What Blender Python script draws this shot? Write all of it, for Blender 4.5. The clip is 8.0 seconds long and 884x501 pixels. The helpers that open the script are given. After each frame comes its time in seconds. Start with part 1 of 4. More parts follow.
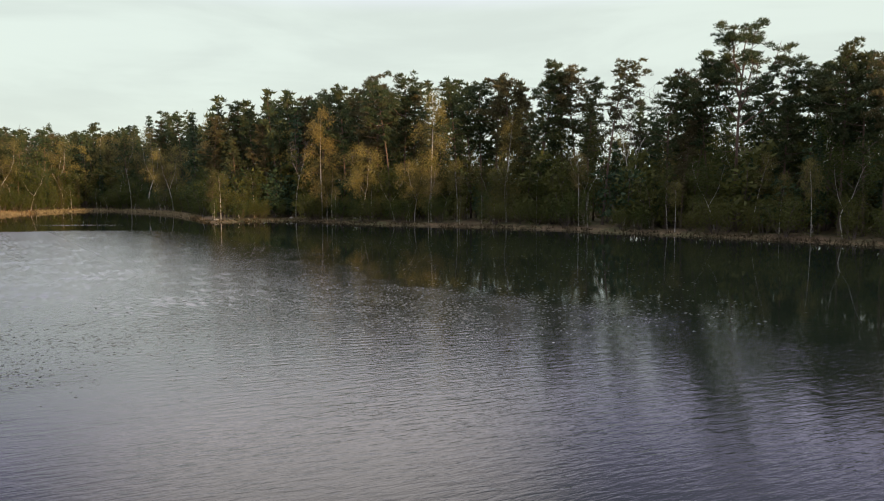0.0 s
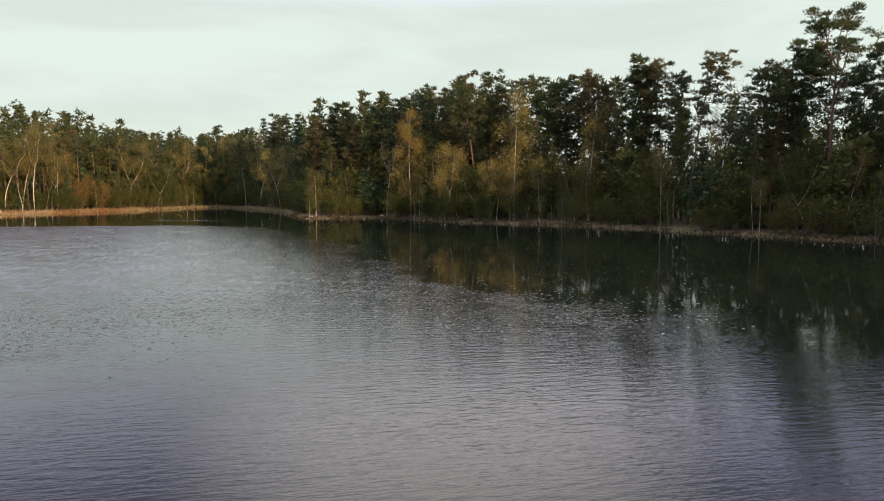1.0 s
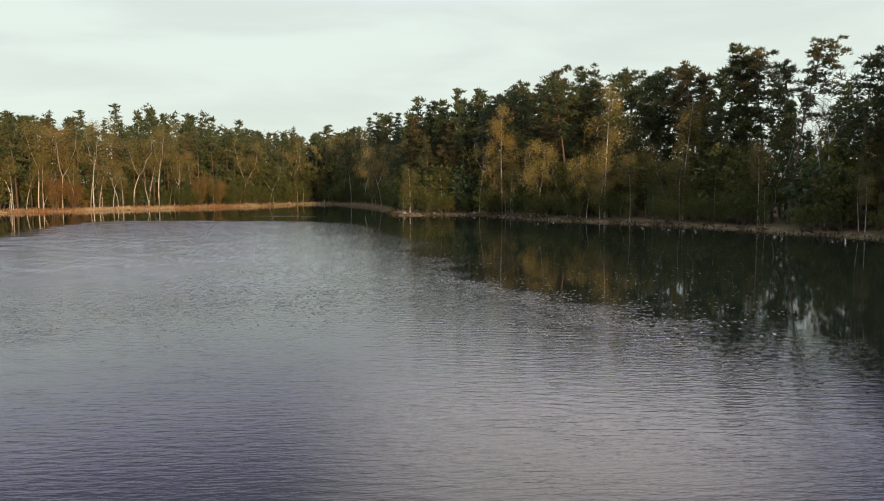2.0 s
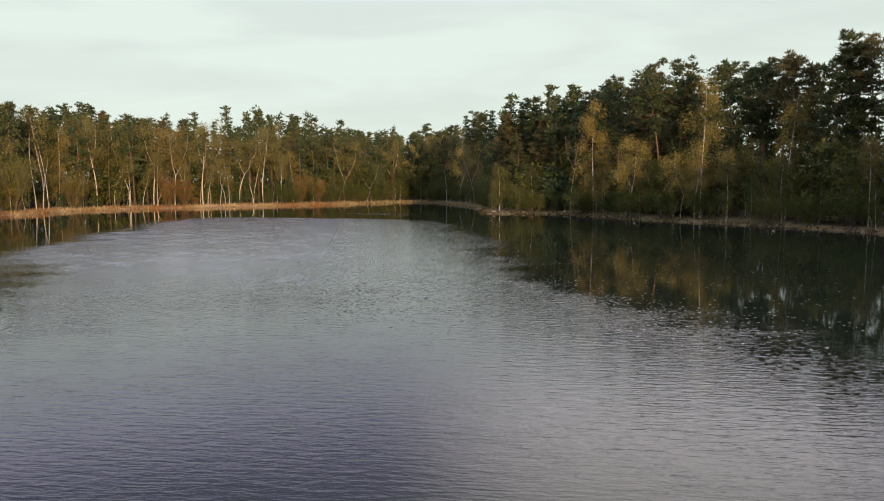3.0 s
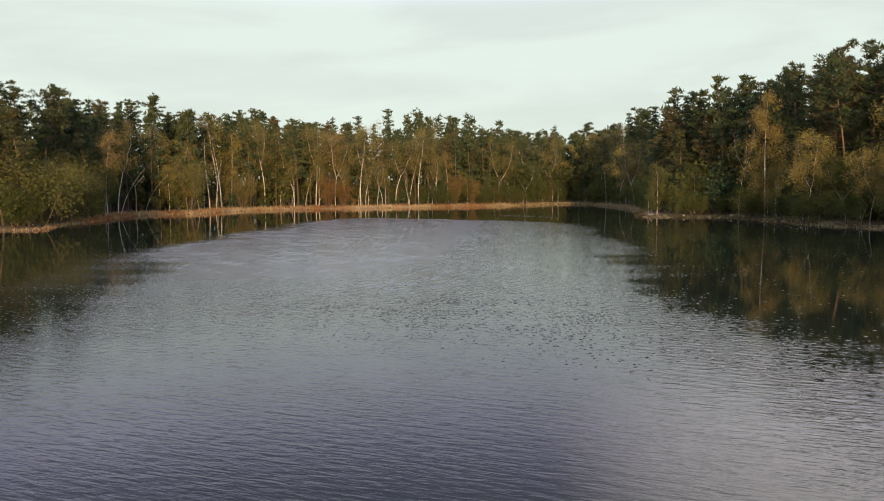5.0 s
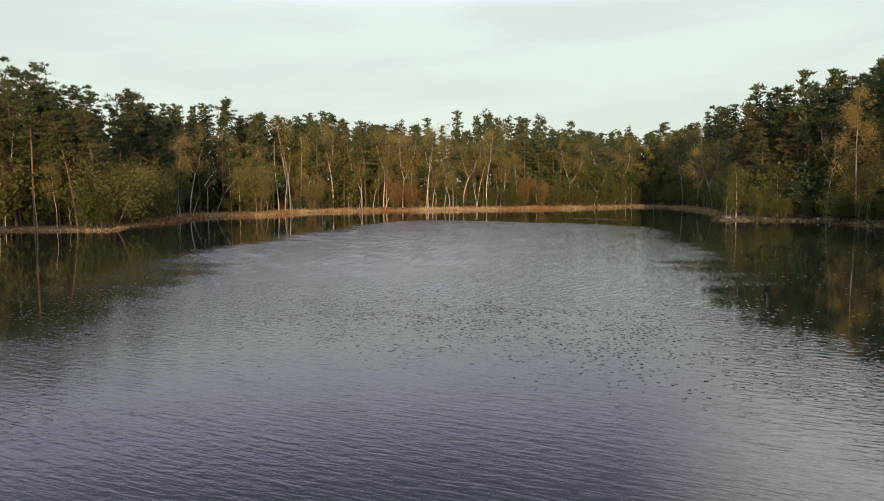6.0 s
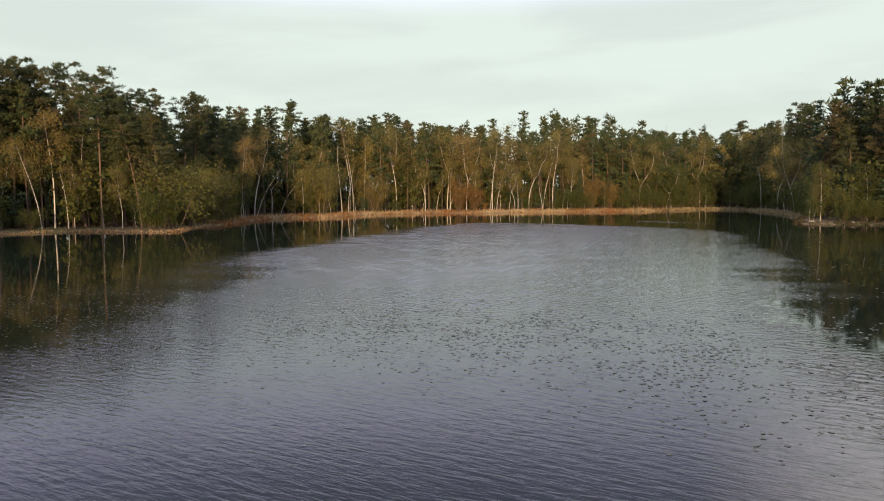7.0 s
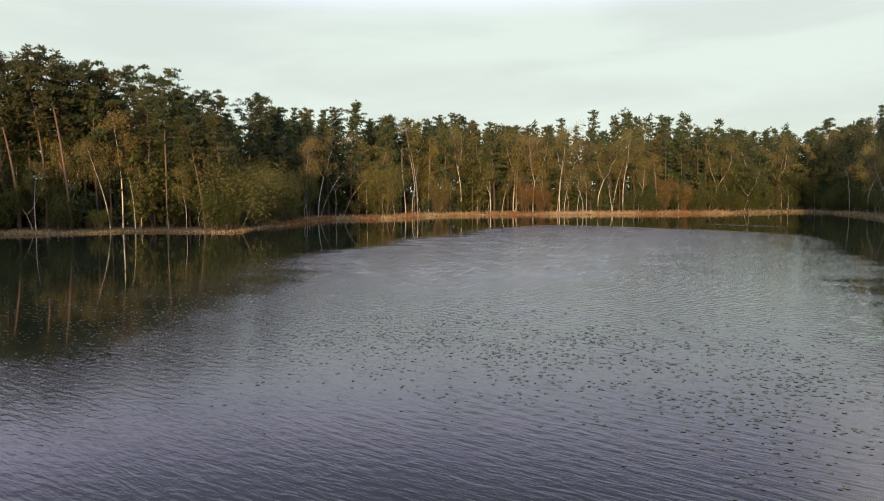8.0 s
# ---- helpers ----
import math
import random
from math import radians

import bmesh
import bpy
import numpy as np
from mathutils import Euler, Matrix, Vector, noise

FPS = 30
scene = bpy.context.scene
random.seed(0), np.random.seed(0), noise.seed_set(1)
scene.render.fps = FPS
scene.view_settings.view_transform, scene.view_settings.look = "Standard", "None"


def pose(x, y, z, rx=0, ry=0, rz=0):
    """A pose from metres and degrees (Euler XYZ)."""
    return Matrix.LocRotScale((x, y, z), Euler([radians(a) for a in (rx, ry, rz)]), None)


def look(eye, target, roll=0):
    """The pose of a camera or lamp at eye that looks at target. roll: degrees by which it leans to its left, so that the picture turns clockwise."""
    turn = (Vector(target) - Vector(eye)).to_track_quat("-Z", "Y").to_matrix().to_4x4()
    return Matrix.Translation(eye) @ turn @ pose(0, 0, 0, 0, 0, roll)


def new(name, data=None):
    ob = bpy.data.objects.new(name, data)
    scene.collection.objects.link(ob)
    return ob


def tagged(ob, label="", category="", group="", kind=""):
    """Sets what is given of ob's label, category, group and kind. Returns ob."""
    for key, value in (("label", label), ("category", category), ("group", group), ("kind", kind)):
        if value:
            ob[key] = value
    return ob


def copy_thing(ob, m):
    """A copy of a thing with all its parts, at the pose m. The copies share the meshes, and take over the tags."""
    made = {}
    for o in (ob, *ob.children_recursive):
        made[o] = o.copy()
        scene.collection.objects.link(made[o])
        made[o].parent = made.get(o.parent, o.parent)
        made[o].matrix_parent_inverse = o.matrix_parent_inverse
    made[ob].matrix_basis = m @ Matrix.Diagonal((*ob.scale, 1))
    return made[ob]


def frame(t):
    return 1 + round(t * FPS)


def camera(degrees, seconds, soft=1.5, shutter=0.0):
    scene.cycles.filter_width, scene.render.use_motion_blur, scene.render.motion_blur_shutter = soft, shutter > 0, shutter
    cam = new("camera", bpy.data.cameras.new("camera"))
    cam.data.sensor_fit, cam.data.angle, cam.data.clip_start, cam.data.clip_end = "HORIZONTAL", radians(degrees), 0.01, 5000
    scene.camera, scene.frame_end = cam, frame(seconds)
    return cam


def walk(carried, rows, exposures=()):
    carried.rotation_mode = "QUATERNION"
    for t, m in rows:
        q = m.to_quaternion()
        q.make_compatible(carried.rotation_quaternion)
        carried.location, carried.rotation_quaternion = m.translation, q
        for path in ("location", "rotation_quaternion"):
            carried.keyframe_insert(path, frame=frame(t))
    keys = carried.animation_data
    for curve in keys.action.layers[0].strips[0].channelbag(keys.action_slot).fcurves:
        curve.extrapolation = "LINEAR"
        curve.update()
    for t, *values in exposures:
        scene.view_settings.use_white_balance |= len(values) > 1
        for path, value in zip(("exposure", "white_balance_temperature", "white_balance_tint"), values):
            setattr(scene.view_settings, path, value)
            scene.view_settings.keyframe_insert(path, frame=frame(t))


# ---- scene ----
cam = camera(62.66, 8.0, soft=1.15)
# seconds, place, yaw, pitch, roll
ROWS = [
    (0.0, 0.0, 0.0, 5.5, 0.361, -5.122, -0.229),
    (0.5, 3.075, -0.148, 5.443, 5.333, -5.131, -0.265),
    (1.0, 5.994, 0.069, 5.403, 10.158, -5.174, -0.225),
    (1.5, 8.337, 0.56, 5.396, 14.931, -5.266, -0.237),
    (3.0, 12.631, 3.149, 5.331, 27.946, -5.437, -0.278),
    (3.5, 13.297, 4.429, 5.312, 31.756, -5.434, -0.273),
    (4.0, 13.536, 5.8, 5.257, 35.001, -5.384, -0.283),
    (4.5, 13.552, 7.272, 5.205, 38.262, -5.307, -0.314),
    (6.0, 12.828, 11.215, 4.958, 47.154, -4.959, -0.364),
    (6.5, 12.194, 12.573, 4.916, 49.987, -4.844, -0.384),
    (7.0, 11.522, 13.823, 4.879, 52.599, -4.752, -0.402),
    (7.5, 10.772, 14.978, 4.84, 55.067, -4.665, -0.361),
    (8.0, 9.902, 16.157, 4.784, 58.064, -4.59, -0.333),
]
walk(cam, [(t, pose(x, y, z, 90 + pitch, 0, yaw) @ pose(0, 0, 0, 0, 0, roll)) for t, x, y, z, yaw, pitch, roll in ROWS],
     exposures=[(0.0, 0.0), (8.0, 0.0)])

# ---- sky and sun ----
SUN_AZIMUTH, SUN_HEIGHT = radians(134.0), radians(6.8)  # clockwise from +y
sun_way = Vector((math.sin(SUN_AZIMUTH) * math.cos(SUN_HEIGHT), math.cos(SUN_AZIMUTH) * math.cos(SUN_HEIGHT), math.sin(SUN_HEIGHT)))
sun = new("sun", bpy.data.lights.new("sun", "SUN"))
sun.data.energy, sun.data.angle, sun.data.color = 6.6, radians(1.0), (1.0, 0.66, 0.33)
sun.matrix_world = look(sun_way * 200, (0, 0, 0))

world = bpy.data.worlds.new("sky")
scene.world = world
world.use_nodes = True


class Nodes:
    """A short way to write node trees."""

    def __init__(self, tree):
        self.tree = tree
        tree.nodes.clear()

    def add(self, kind, **settings):
        node = self.tree.nodes.new("ShaderNode" + kind)
        for key, value in settings.items():
            setattr(node, key, value)
        return node

    def link(self, a, b):
        self.tree.links.new(a, b)

    def put(self, socket, value):
        if isinstance(value, bpy.types.NodeSocket):
            self.link(value, socket)
        else:
            socket.default_value = value

    def math(self, op, a, b=0.0, clamp=False):
        n = self.add("Math", operation=op, use_clamp=clamp)
        self.put(n.inputs[0], a)
        self.put(n.inputs[1], b)
        return n.outputs[0]

    def mix(self, fac, a, b, blend="MIX"):
        n = self.add("MixRGB", blend_type=blend)
        self.put(n.inputs[0], fac)
        self.put(n.inputs[1], a if isinstance(a, bpy.types.NodeSocket) else (*a, 1.0))
        self.put(n.inputs[2], b if isinstance(b, bpy.types.NodeSocket) else (*b, 1.0))
        return n.outputs[0]

    def noise(self, vector, scale, detail=3.0, rough=0.55, stretch=None, warp=0.0):
        if stretch:
            m = self.add("Mapping")
            m.inputs["Scale"].default_value = stretch
            self.link(vector, m.inputs["Vector"])
            vector = m.outputs[0]
        n = self.add("TexNoise")
        n.inputs["Scale"].default_value, n.inputs["Detail"].default_value, n.inputs["Roughness"].default_value = scale, detail, rough
        n.inputs["Distortion"].default_value = warp
        self.link(vector, n.inputs["Vector"])
        return n.outputs[0]

    def ramp(self, value, low, high):
        n = self.add("MapRange", clamp=True, interpolation_type="SMOOTHSTEP")
        self.put(n.inputs[0], value)
        n.inputs[1].default_value, n.inputs[2].default_value = low, high
        return n.outputs[0]


def build_sky():
    n = Nodes(world.node_tree)
    out, back = n.add("OutputWorld"), n.add("Background")
    n.link(back.outputs[0], out.inputs[0])
    sky = n.add("TexSky", sky_type="NISHITA", sun_disc=False)
    sky.sun_elevation, sky.sun_rotation = SUN_HEIGHT, SUN_AZIMUTH
    sky.dust_density, sky.ozone_density = 1.5, 1.5
    clear = n.mix(1.0, sky.outputs[0], (0.11, 0.11, 0.11), "MULTIPLY")
    coord = n.add("TexCoord").outputs["Generated"]
    split = n.add("SeparateXYZ")
    n.link(coord, split.inputs[0])
    up = split.outputs[2]
    # a high layer of cloud: long soft streaks, paler towards the horizon, bluish and heavier further up, lighter again overhead
    streak = n.noise(coord, 2.6, 5.0, 0.55, (1.0, 1.0, 5.5), 0.4)
    broad = n.noise(coord, 1.7, 3.0, 0.5, (1.0, 1.0, 2.5))
    tone = n.mix(n.ramp(streak, 0.36, 0.62), (0.77, 0.855, 0.79), (0.86, 0.96, 0.88))
    heavy = n.mix(n.ramp(broad, 0.35, 0.65), (0.41, 0.40, 0.66), (0.60, 0.57, 0.88))
    heavy = n.mix(n.ramp(up, 0.26, 0.39), n.mix(n.ramp(broad, 0.35, 0.65), (1.28, 1.2, 1.74), (1.58, 1.48, 2.06)), heavy)
    # the cloud is thin, and the sky brighter, towards the north
    north = n.add("VectorMath", operation="DOT_PRODUCT")
    n.link(coord, north.inputs[0])
    north.inputs[1].default_value = (-0.167, 0.942, 0.292)
    thin = n.math("MULTIPLY", n.ramp(north.outputs["Value"], 0.92, 1.0), n.math("MULTIPLY", n.ramp(broad, 0.15, 0.5), n.ramp(up, 0.25, 0.32)))
    heavy = n.mix(thin, heavy, (2.7, 2.5, 2.5))
    above = n.mix(n.ramp(up, 0.45, 0.85), heavy, (1.9, 1.9, 2.0))
    cloud = n.mix(n.ramp(up, 0.22, 0.31), tone, above)
    n.link(n.mix(0.88, clear, cloud), back.inputs[0])
    back.inputs[1].default_value = 1.0


build_sky()


# ---- materials ----
def material(name):
    m = bpy.data.materials.new(name)
    m.use_nodes = True
    return m, Nodes(m.node_tree)


def finish(n, color, rough=0.8, normal=None, translucent=0.0, specular=0.3):
    out, b = n.add("OutputMaterial"), n.add("BsdfPrincipled")
    n.put(b.inputs["Base Color"], color)
    n.put(b.inputs["Roughness"], rough)
    n.put(b.inputs["Specular IOR Level"], specular)
    if normal is not None:
        n.link(normal, b.inputs["Normal"])
    shader = b.outputs[0]
    if translucent:
        t, mixed = n.add("BsdfTranslucent"), n.add("MixShader")
        n.put(t.inputs["Color"], color)
        mixed.inputs[0].default_value = translucent
        n.link(shader, mixed.inputs[1])
        n.link(t.outputs[0], mixed.inputs[2])
        shader = mixed.outputs[0]
    n.link(shader, out.inputs[0])


def bump(n, height, strength, distance):
    b = n.add("Bump")
    n.put(b.inputs["Strength"], strength)
    b.inputs["Distance"].default_value = distance
    n.link(height, b.inputs["Height"])
    return b.outputs[0]


def foliage(name, dark, light, odd, translucent=0.25):
    """Leaves or needles: clump to clump and tree to tree from dark to light, a few towards the odd colour."""
    m, n = material(name)
    info = n.add("ObjectInfo")
    geo = n.add("NewGeometry")
    spot = n.noise(geo.outputs["Position"], 0.55, 3.0)
    base = n.mix(n.ramp(spot, 0.32, 0.68), dark, light)
    base = n.mix(n.math("MULTIPLY", n.ramp(info.outputs["Random"], 0.45, 1.0), 0.75), base, odd)
    leaf = n.math("ADD", 0.8, n.math("MULTIPLY", geo.outputs["Random Per Island"], 0.4))
    grey = n.add("CombineColor")
    for socket in grey.inputs[:3]:
        n.link(leaf, socket)
    finish(n, n.mix(1.0, base, grey.outputs[0], "MULTIPLY"), 0.65, None, translucent, 0.25)
    return m


def bark(name, low, high, fleck, change=(3.0, 9.0), flecks=0.62, stretch=(1, 1, 0.25)):
    """Bark whose colour changes with height up the trunk, with flecks."""
    m, n = material(name)
    coord = n.add("TexCoord").outputs["Object"]
    split = n.add("SeparateXYZ")
    n.link(coord, split.inputs[0])
    base = n.mix(n.ramp(split.outputs[2], *change), low, high)
    base = n.mix(n.math("MULTIPLY", n.noise(coord, 1.3, 4.0), 0.5), base, tuple(0.55 * c for c in high))
    marks = n.noise(coord, 5.0, 4.0, 0.6, stretch)
    base = n.mix(n.ramp(marks, flecks, flecks + 0.07), base, fleck)
    finish(n, base, 0.85, bump(n, marks, 0.5, 0.05))
    return m


NEEDLES = foliage("pine_needles", (0.042, 0.068, 0.031), (0.084, 0.094, 0.037), (0.118, 0.092, 0.042), 0.42)
SPRUCE = foliage("spruce_needles", (0.032, 0.06, 0.030), (0.056, 0.088, 0.038), (0.06, 0.08, 0.034), 0.36)
BIRCH_LEAF = foliage("birch_leaves", (0.13, 0.122, 0.038), (0.22, 0.185, 0.058), (0.25, 0.17, 0.06), 0.4)
GOLD_LEAF = foliage("golden_leaves", (0.165, 0.143, 0.044), (0.255, 0.21, 0.066), (0.27, 0.2, 0.064), 0.42)
SHRUB_LEAF = foliage("shrub_leaves", (0.046, 0.066, 0.016), (0.084, 0.1, 0.024), (0.11, 0.104, 0.028), 0.45)
WILLOW_LEAF = foliage("willow_leaves", (0.115, 0.112, 0.03), (0.185, 0.165, 0.045), (0.2, 0.15, 0.045), 0.42)
RUST_LEAF = foliage("rusty_leaves", (0.15, 0.085, 0.026), (0.20, 0.12, 0.036), (0.17, 0.12, 0.035), 0.3)
PINE_BARK = bark("pine_bark", (0.085, 0.066, 0.055), (0.15, 0.1, 0.075), (0.05, 0.036, 0.028))
BIRCH_BARK = bark("birch_bark", (0.46, 0.435, 0.40), (0.60, 0.57, 0.525), (0.06, 0.05, 0.045), (0.5, 3.0), 0.60, (0.5, 0.5, 2.4))
TWIG = bark("twig_bark", (0.09, 0.07, 0.06), (0.15, 0.115, 0.10), (0.05, 0.04, 0.035))


def ground_material():
    m, n = material("forest_floor")
    p = n.add("NewGeometry").outputs["Position"]
    wide, fine = n.noise(p, 0.12, 4.0), n.noise(p, 2.2, 5.0)
    c = n.mix(n.ramp(wide, 0.35, 0.65), (0.085, 0.06, 0.034), (0.06, 0.065, 0.025))
    c = n.mix(n.ramp(fine, 0.45, 0.7), c, (0.17, 0.12, 0.07))
    shore = n.add("Attribute", attribute_name="bank").outputs["Fac"]
    edge = n.mix(n.ramp(n.noise(p, 0.22, 3.0), 0.4, 0.62), (0.18, 0.095, 0.04), (0.26, 0.205, 0.13))
    c = n.mix(n.math("MULTIPLY", shore, 0.9), c, edge)
    finish(n, c, 0.95, bump(n, fine, 0.8, 0.15))
    return m


def water_material():
    m, n = material("lake_water")
    p = n.add("NewGeometry").outputs["Position"]
    reach = n.add("Attribute", attribute_name="wind").outputs["Fac"]
    force = n.add("Attribute", attribute_name="force").outputs["Fac"]
    choppy = n.add("Attribute", attribute_name="choppy").outputs["Fac"]
    ragged = n.noise(p, 0.8, 3.0, 0.6, (0.6, 1.1, 1.0))
    turned = n.add("Mapping")
    turned.inputs["Rotation"].default_value = (0, 0, radians(-22))
    n.link(p, turned.inputs["Vector"])
    q = turned.outputs[0]
    fleck = n.noise(q, 4.2, 2.0, 0.6, (0.75, 1.0, 1.0))
    # the wind takes hold in small flecks at its edge
    tatter = n.math("ADD", n.math("MULTIPLY", n.math("SUBTRACT", ragged, 0.5), 0.8), n.math("MULTIPLY", n.math("SUBTRACT", fleck, 0.5), 2.6))
    tatter = n.math("MULTIPLY", tatter, n.math("MULTIPLY", reach, 5.0, True))
    wind = n.ramp(n.math("ADD", reach, tatter), 0.3, 0.62)
    gust = n.ramp(n.noise(p, 0.06, 3.0, 0.55, (1.0, 1.6, 1.0)), 0.3, 0.65)
    flaw = n.ramp(n.noise(p, 0.7, 5.0, 0.7, (0.7, 1.1, 1.0)), 0.3, 0.68)
    fine = n.noise(q, 12.0, 2.0, 0.5, (0.38, 1.25, 1.0), 0.6)
    small = n.noise(q, 4.8, 2.0, 0.5, (0.3, 1.3, 1.0), 0.5)
    height = n.math("ADD", n.math("MULTIPLY", fine, 0.3), n.math("MULTIPLY", small, 0.75))
    power = n.math("MULTIPLY", wind, force)
    edge = n.math("MULTIPLY", reach, n.math("SUBTRACT", 1.0, reach))
    power = n.math("MULTIPLY", power, n.math("ADD", 1.0, n.math("MULTIPLY", edge, 5.0)))
    power = n.math("MULTIPLY", power, n.math("ADD", 0.55, n.math("ADD", n.math("MULTIPLY", gust, 0.2), n.math("MULTIPLY", flaw, 0.35))))
    normal = bump(n, height, n.math("ADD", 0.006, n.math("MULTIPLY", power, 0.155), True), 0.1)
    out, b = n.add("OutputMaterial"), n.add("BsdfPrincipled")
    n.put(b.inputs["Base Color"], (0.008, 0.012, 0.008, 1.0))
    n.put(b.inputs["Roughness"], n.math("ADD", n.math("ADD", 0.035, n.math("MULTIPLY", wind, 0.02)), n.math("MULTIPLY", n.math("MULTIPLY", wind, choppy), 0.3)))
    b.inputs["IOR"].default_value = 1.33
    # an added clear coat that makes the ruffled far water reflect more brightly
    n.put(b.inputs["Coat Weight"], choppy)
    b.inputs["Coat IOR"].default_value, b.inputs["Coat Roughness"].default_value = 1.33, 0.2
    n.link(normal, b.inputs["Normal"])
    n.link(b.outputs[0], out.inputs[0])
    return m


def plain(name, a, b, scale, rough=0.85, relief=0.4, translucent=0.0):
    m, n = material(name)
    p = n.add("NewGeometry")
    c = n.mix(n.ramp(n.noise(p.outputs["Position"], scale, 4.0), 0.35, 0.65), a, b)
    leaf = n.math("ADD", 0.7, n.math("MULTIPLY", p.outputs["Random Per Island"], 0.6))
    grey = n.add("CombineColor")
    for socket in grey.inputs[:3]:
        n.link(leaf, socket)
    finish(n, n.mix(1.0, c, grey.outputs[0], "MULTIPLY"), rough, None, translucent)
    return m


FLOOR, WATER = ground_material(), water_material()
GRASS = plain("dry_grass", (0.25, 0.13, 0.055), (0.37, 0.29, 0.175), 0.16, 0.9, 0.4, 0.3)
STRAW = plain("straw_reeds", (0.25, 0.2, 0.11), (0.33, 0.27, 0.16), 0.5, 0.9, 0.4, 0.3)
# brown grass for the shaded bank, with the shade put into its colour
SHADE_GRASS = plain("dull_grass", (0.05, 0.04, 0.02), (0.08, 0.062, 0.032), 0.3, 0.9, 0.4, 0.3)
PAD = plain("lily_leaf", (0.03, 0.035, 0.018), (0.06, 0.058, 0.03), 0.5, 0.3)
STONE = plain("stone", (0.15, 0.14, 0.125), (0.24, 0.23, 0.21), 3.0)

# ---- gathering of meshes ----
class Geo:
    """Vertices and faces gathered for one mesh."""

    def __init__(self):
        self.v, self.f, self.n = [], [], 0

    def add(self, verts, faces):
        self.v.append(verts)
        self.f.append(np.asarray(faces) + self.n)
        self.n += len(verts)

    def join(self, other, turn, at):
        self.v.append(np.concatenate(other.v) @ turn.T + at)
        self.f += [f + self.n for f in other.f]
        self.n += other.n

    def tube(self, path, radii, sides=6):
        path, radii = np.asarray(path, float), np.asarray(radii, float)
        k = len(path)
        along = np.gradient(path, axis=0)
        along /= np.linalg.norm(along, axis=1, keepdims=True) + 1e-9
        ref = np.where(np.abs(along[:, 2:3]) > 0.9, (1.0, 0, 0), (0, 0, 1.0))
        a = np.cross(along, ref)
        a /= np.linalg.norm(a, axis=1, keepdims=True) + 1e-9
        b = np.cross(along, a)
        w = np.arange(sides) * 2 * np.pi / sides
        ring = a[:, None] * np.cos(w)[:, None] + b[:, None] * np.sin(w)[:, None]
        verts = (path[:, None] + ring * radii[:, None, None]).reshape(-1, 3)
        faces = [(r * sides + s, r * sides + (s + 1) % sides, (r + 1) * sides + (s + 1) % sides, (r + 1) * sides + s) for r in range(k - 1) for s in range(sides)]
        self.add(verts, faces)

    def leaves(self, rng, centres, length, width, lift, out=None):
        """One small pointed leaf or tuft at each centre."""
        k = len(centres)
        d = rng.normal(size=(k, 3)) * (1, 1, 0.75)
        d[:, 2] += lift
        if out is not None:
            d += out
        d /= np.linalg.norm(d, axis=1, keepdims=True)
        s = np.cross(d, rng.normal(size=(k, 3)))
        s /= np.linalg.norm(s, axis=1, keepdims=True) + 1e-9
        size = rng.uniform(0.6, 1.35, (k, 1))
        v = np.stack([centres - s * width * 0.5 * size, centres + s * width * 0.5 * size, centres + d * length * size], 1).reshape(-1, 3)
        self.add(v, np.arange(3 * k).reshape(-1, 3))

    def mesh(self, name, mat, smooth=False, more=None, mat_more=None):
        """The mesh; more: a second Geo joined to it, with its own material."""
        own = sum(len(f) for f in self.f)
        if more is not None and more.n:
            self.join(more, np.eye(3), np.zeros(3))
        sizes = np.concatenate([np.full(len(f), f.shape[1], np.int32) for f in self.f])
        loops = np.concatenate([f.ravel() for f in self.f]).astype(np.int32)
        me = bpy.data.meshes.new(name)
        me.vertices.add(self.n)
        me.vertices.foreach_set("co", np.concatenate(self.v).astype(np.float32).ravel())
        me.loops.add(len(loops))
        me.loops.foreach_set("vertex_index", loops)
        me.polygons.add(len(sizes))
        me.polygons.foreach_set("loop_start", np.concatenate([[0], np.cumsum(sizes)[:-1]]).astype(np.int32))
        me.materials.append(mat)
        if mat_more is not None:
            me.materials.append(mat_more)
            me.polygons.foreach_set("material_index", (np.arange(len(sizes)) >= own).astype(np.int32))
        me.polygons.foreach_set("use_smooth", np.full(len(sizes), smooth))
        me.update(calc_edges=True)
        me.validate()
        return me


# ---- the lake's outline, from the near right shore round to the left and back behind ----
OUTLINE = [
    (38, 64), (31, 72), (25, 78), (19, 83), (14, 88.5), (7, 93), (-2, 98), (-11, 102), (-18, 108), (-25, 115), (-31, 114), (-36, 108.5),
    (-41, 119), (-49, 135), (-62, 152), (-74, 164), (-85, 168), (-85, 155), (-90, 139), (-99, 126), (-105, 113), (-115, 99), (-113, 87),
    (-106, 79), (-112, 71), (-104, 62), (-93, 54), (-87, 46), (-77, 42), (-82, 37), (-89, 31), (-87, 24), (-92, 16),
    # the unseen shore, laid so that the trees added on it shade the others
    (-94, 4), (-78, -12), (-52, -24), (-22, -34), (10, -42), (44, -40), (66, -15), (62, 25), (50, 48),
]


def smoothed(points, rounds=2):
    p = np.array(points, float)
    for _ in range(rounds):
        q = np.roll(p, -1, 0)
        p = np.stack([0.75 * p + 0.25 * q, 0.25 * p + 0.75 * q], 1).reshape(-1, 2)
    return p


SHORE = smoothed(OUTLINE)


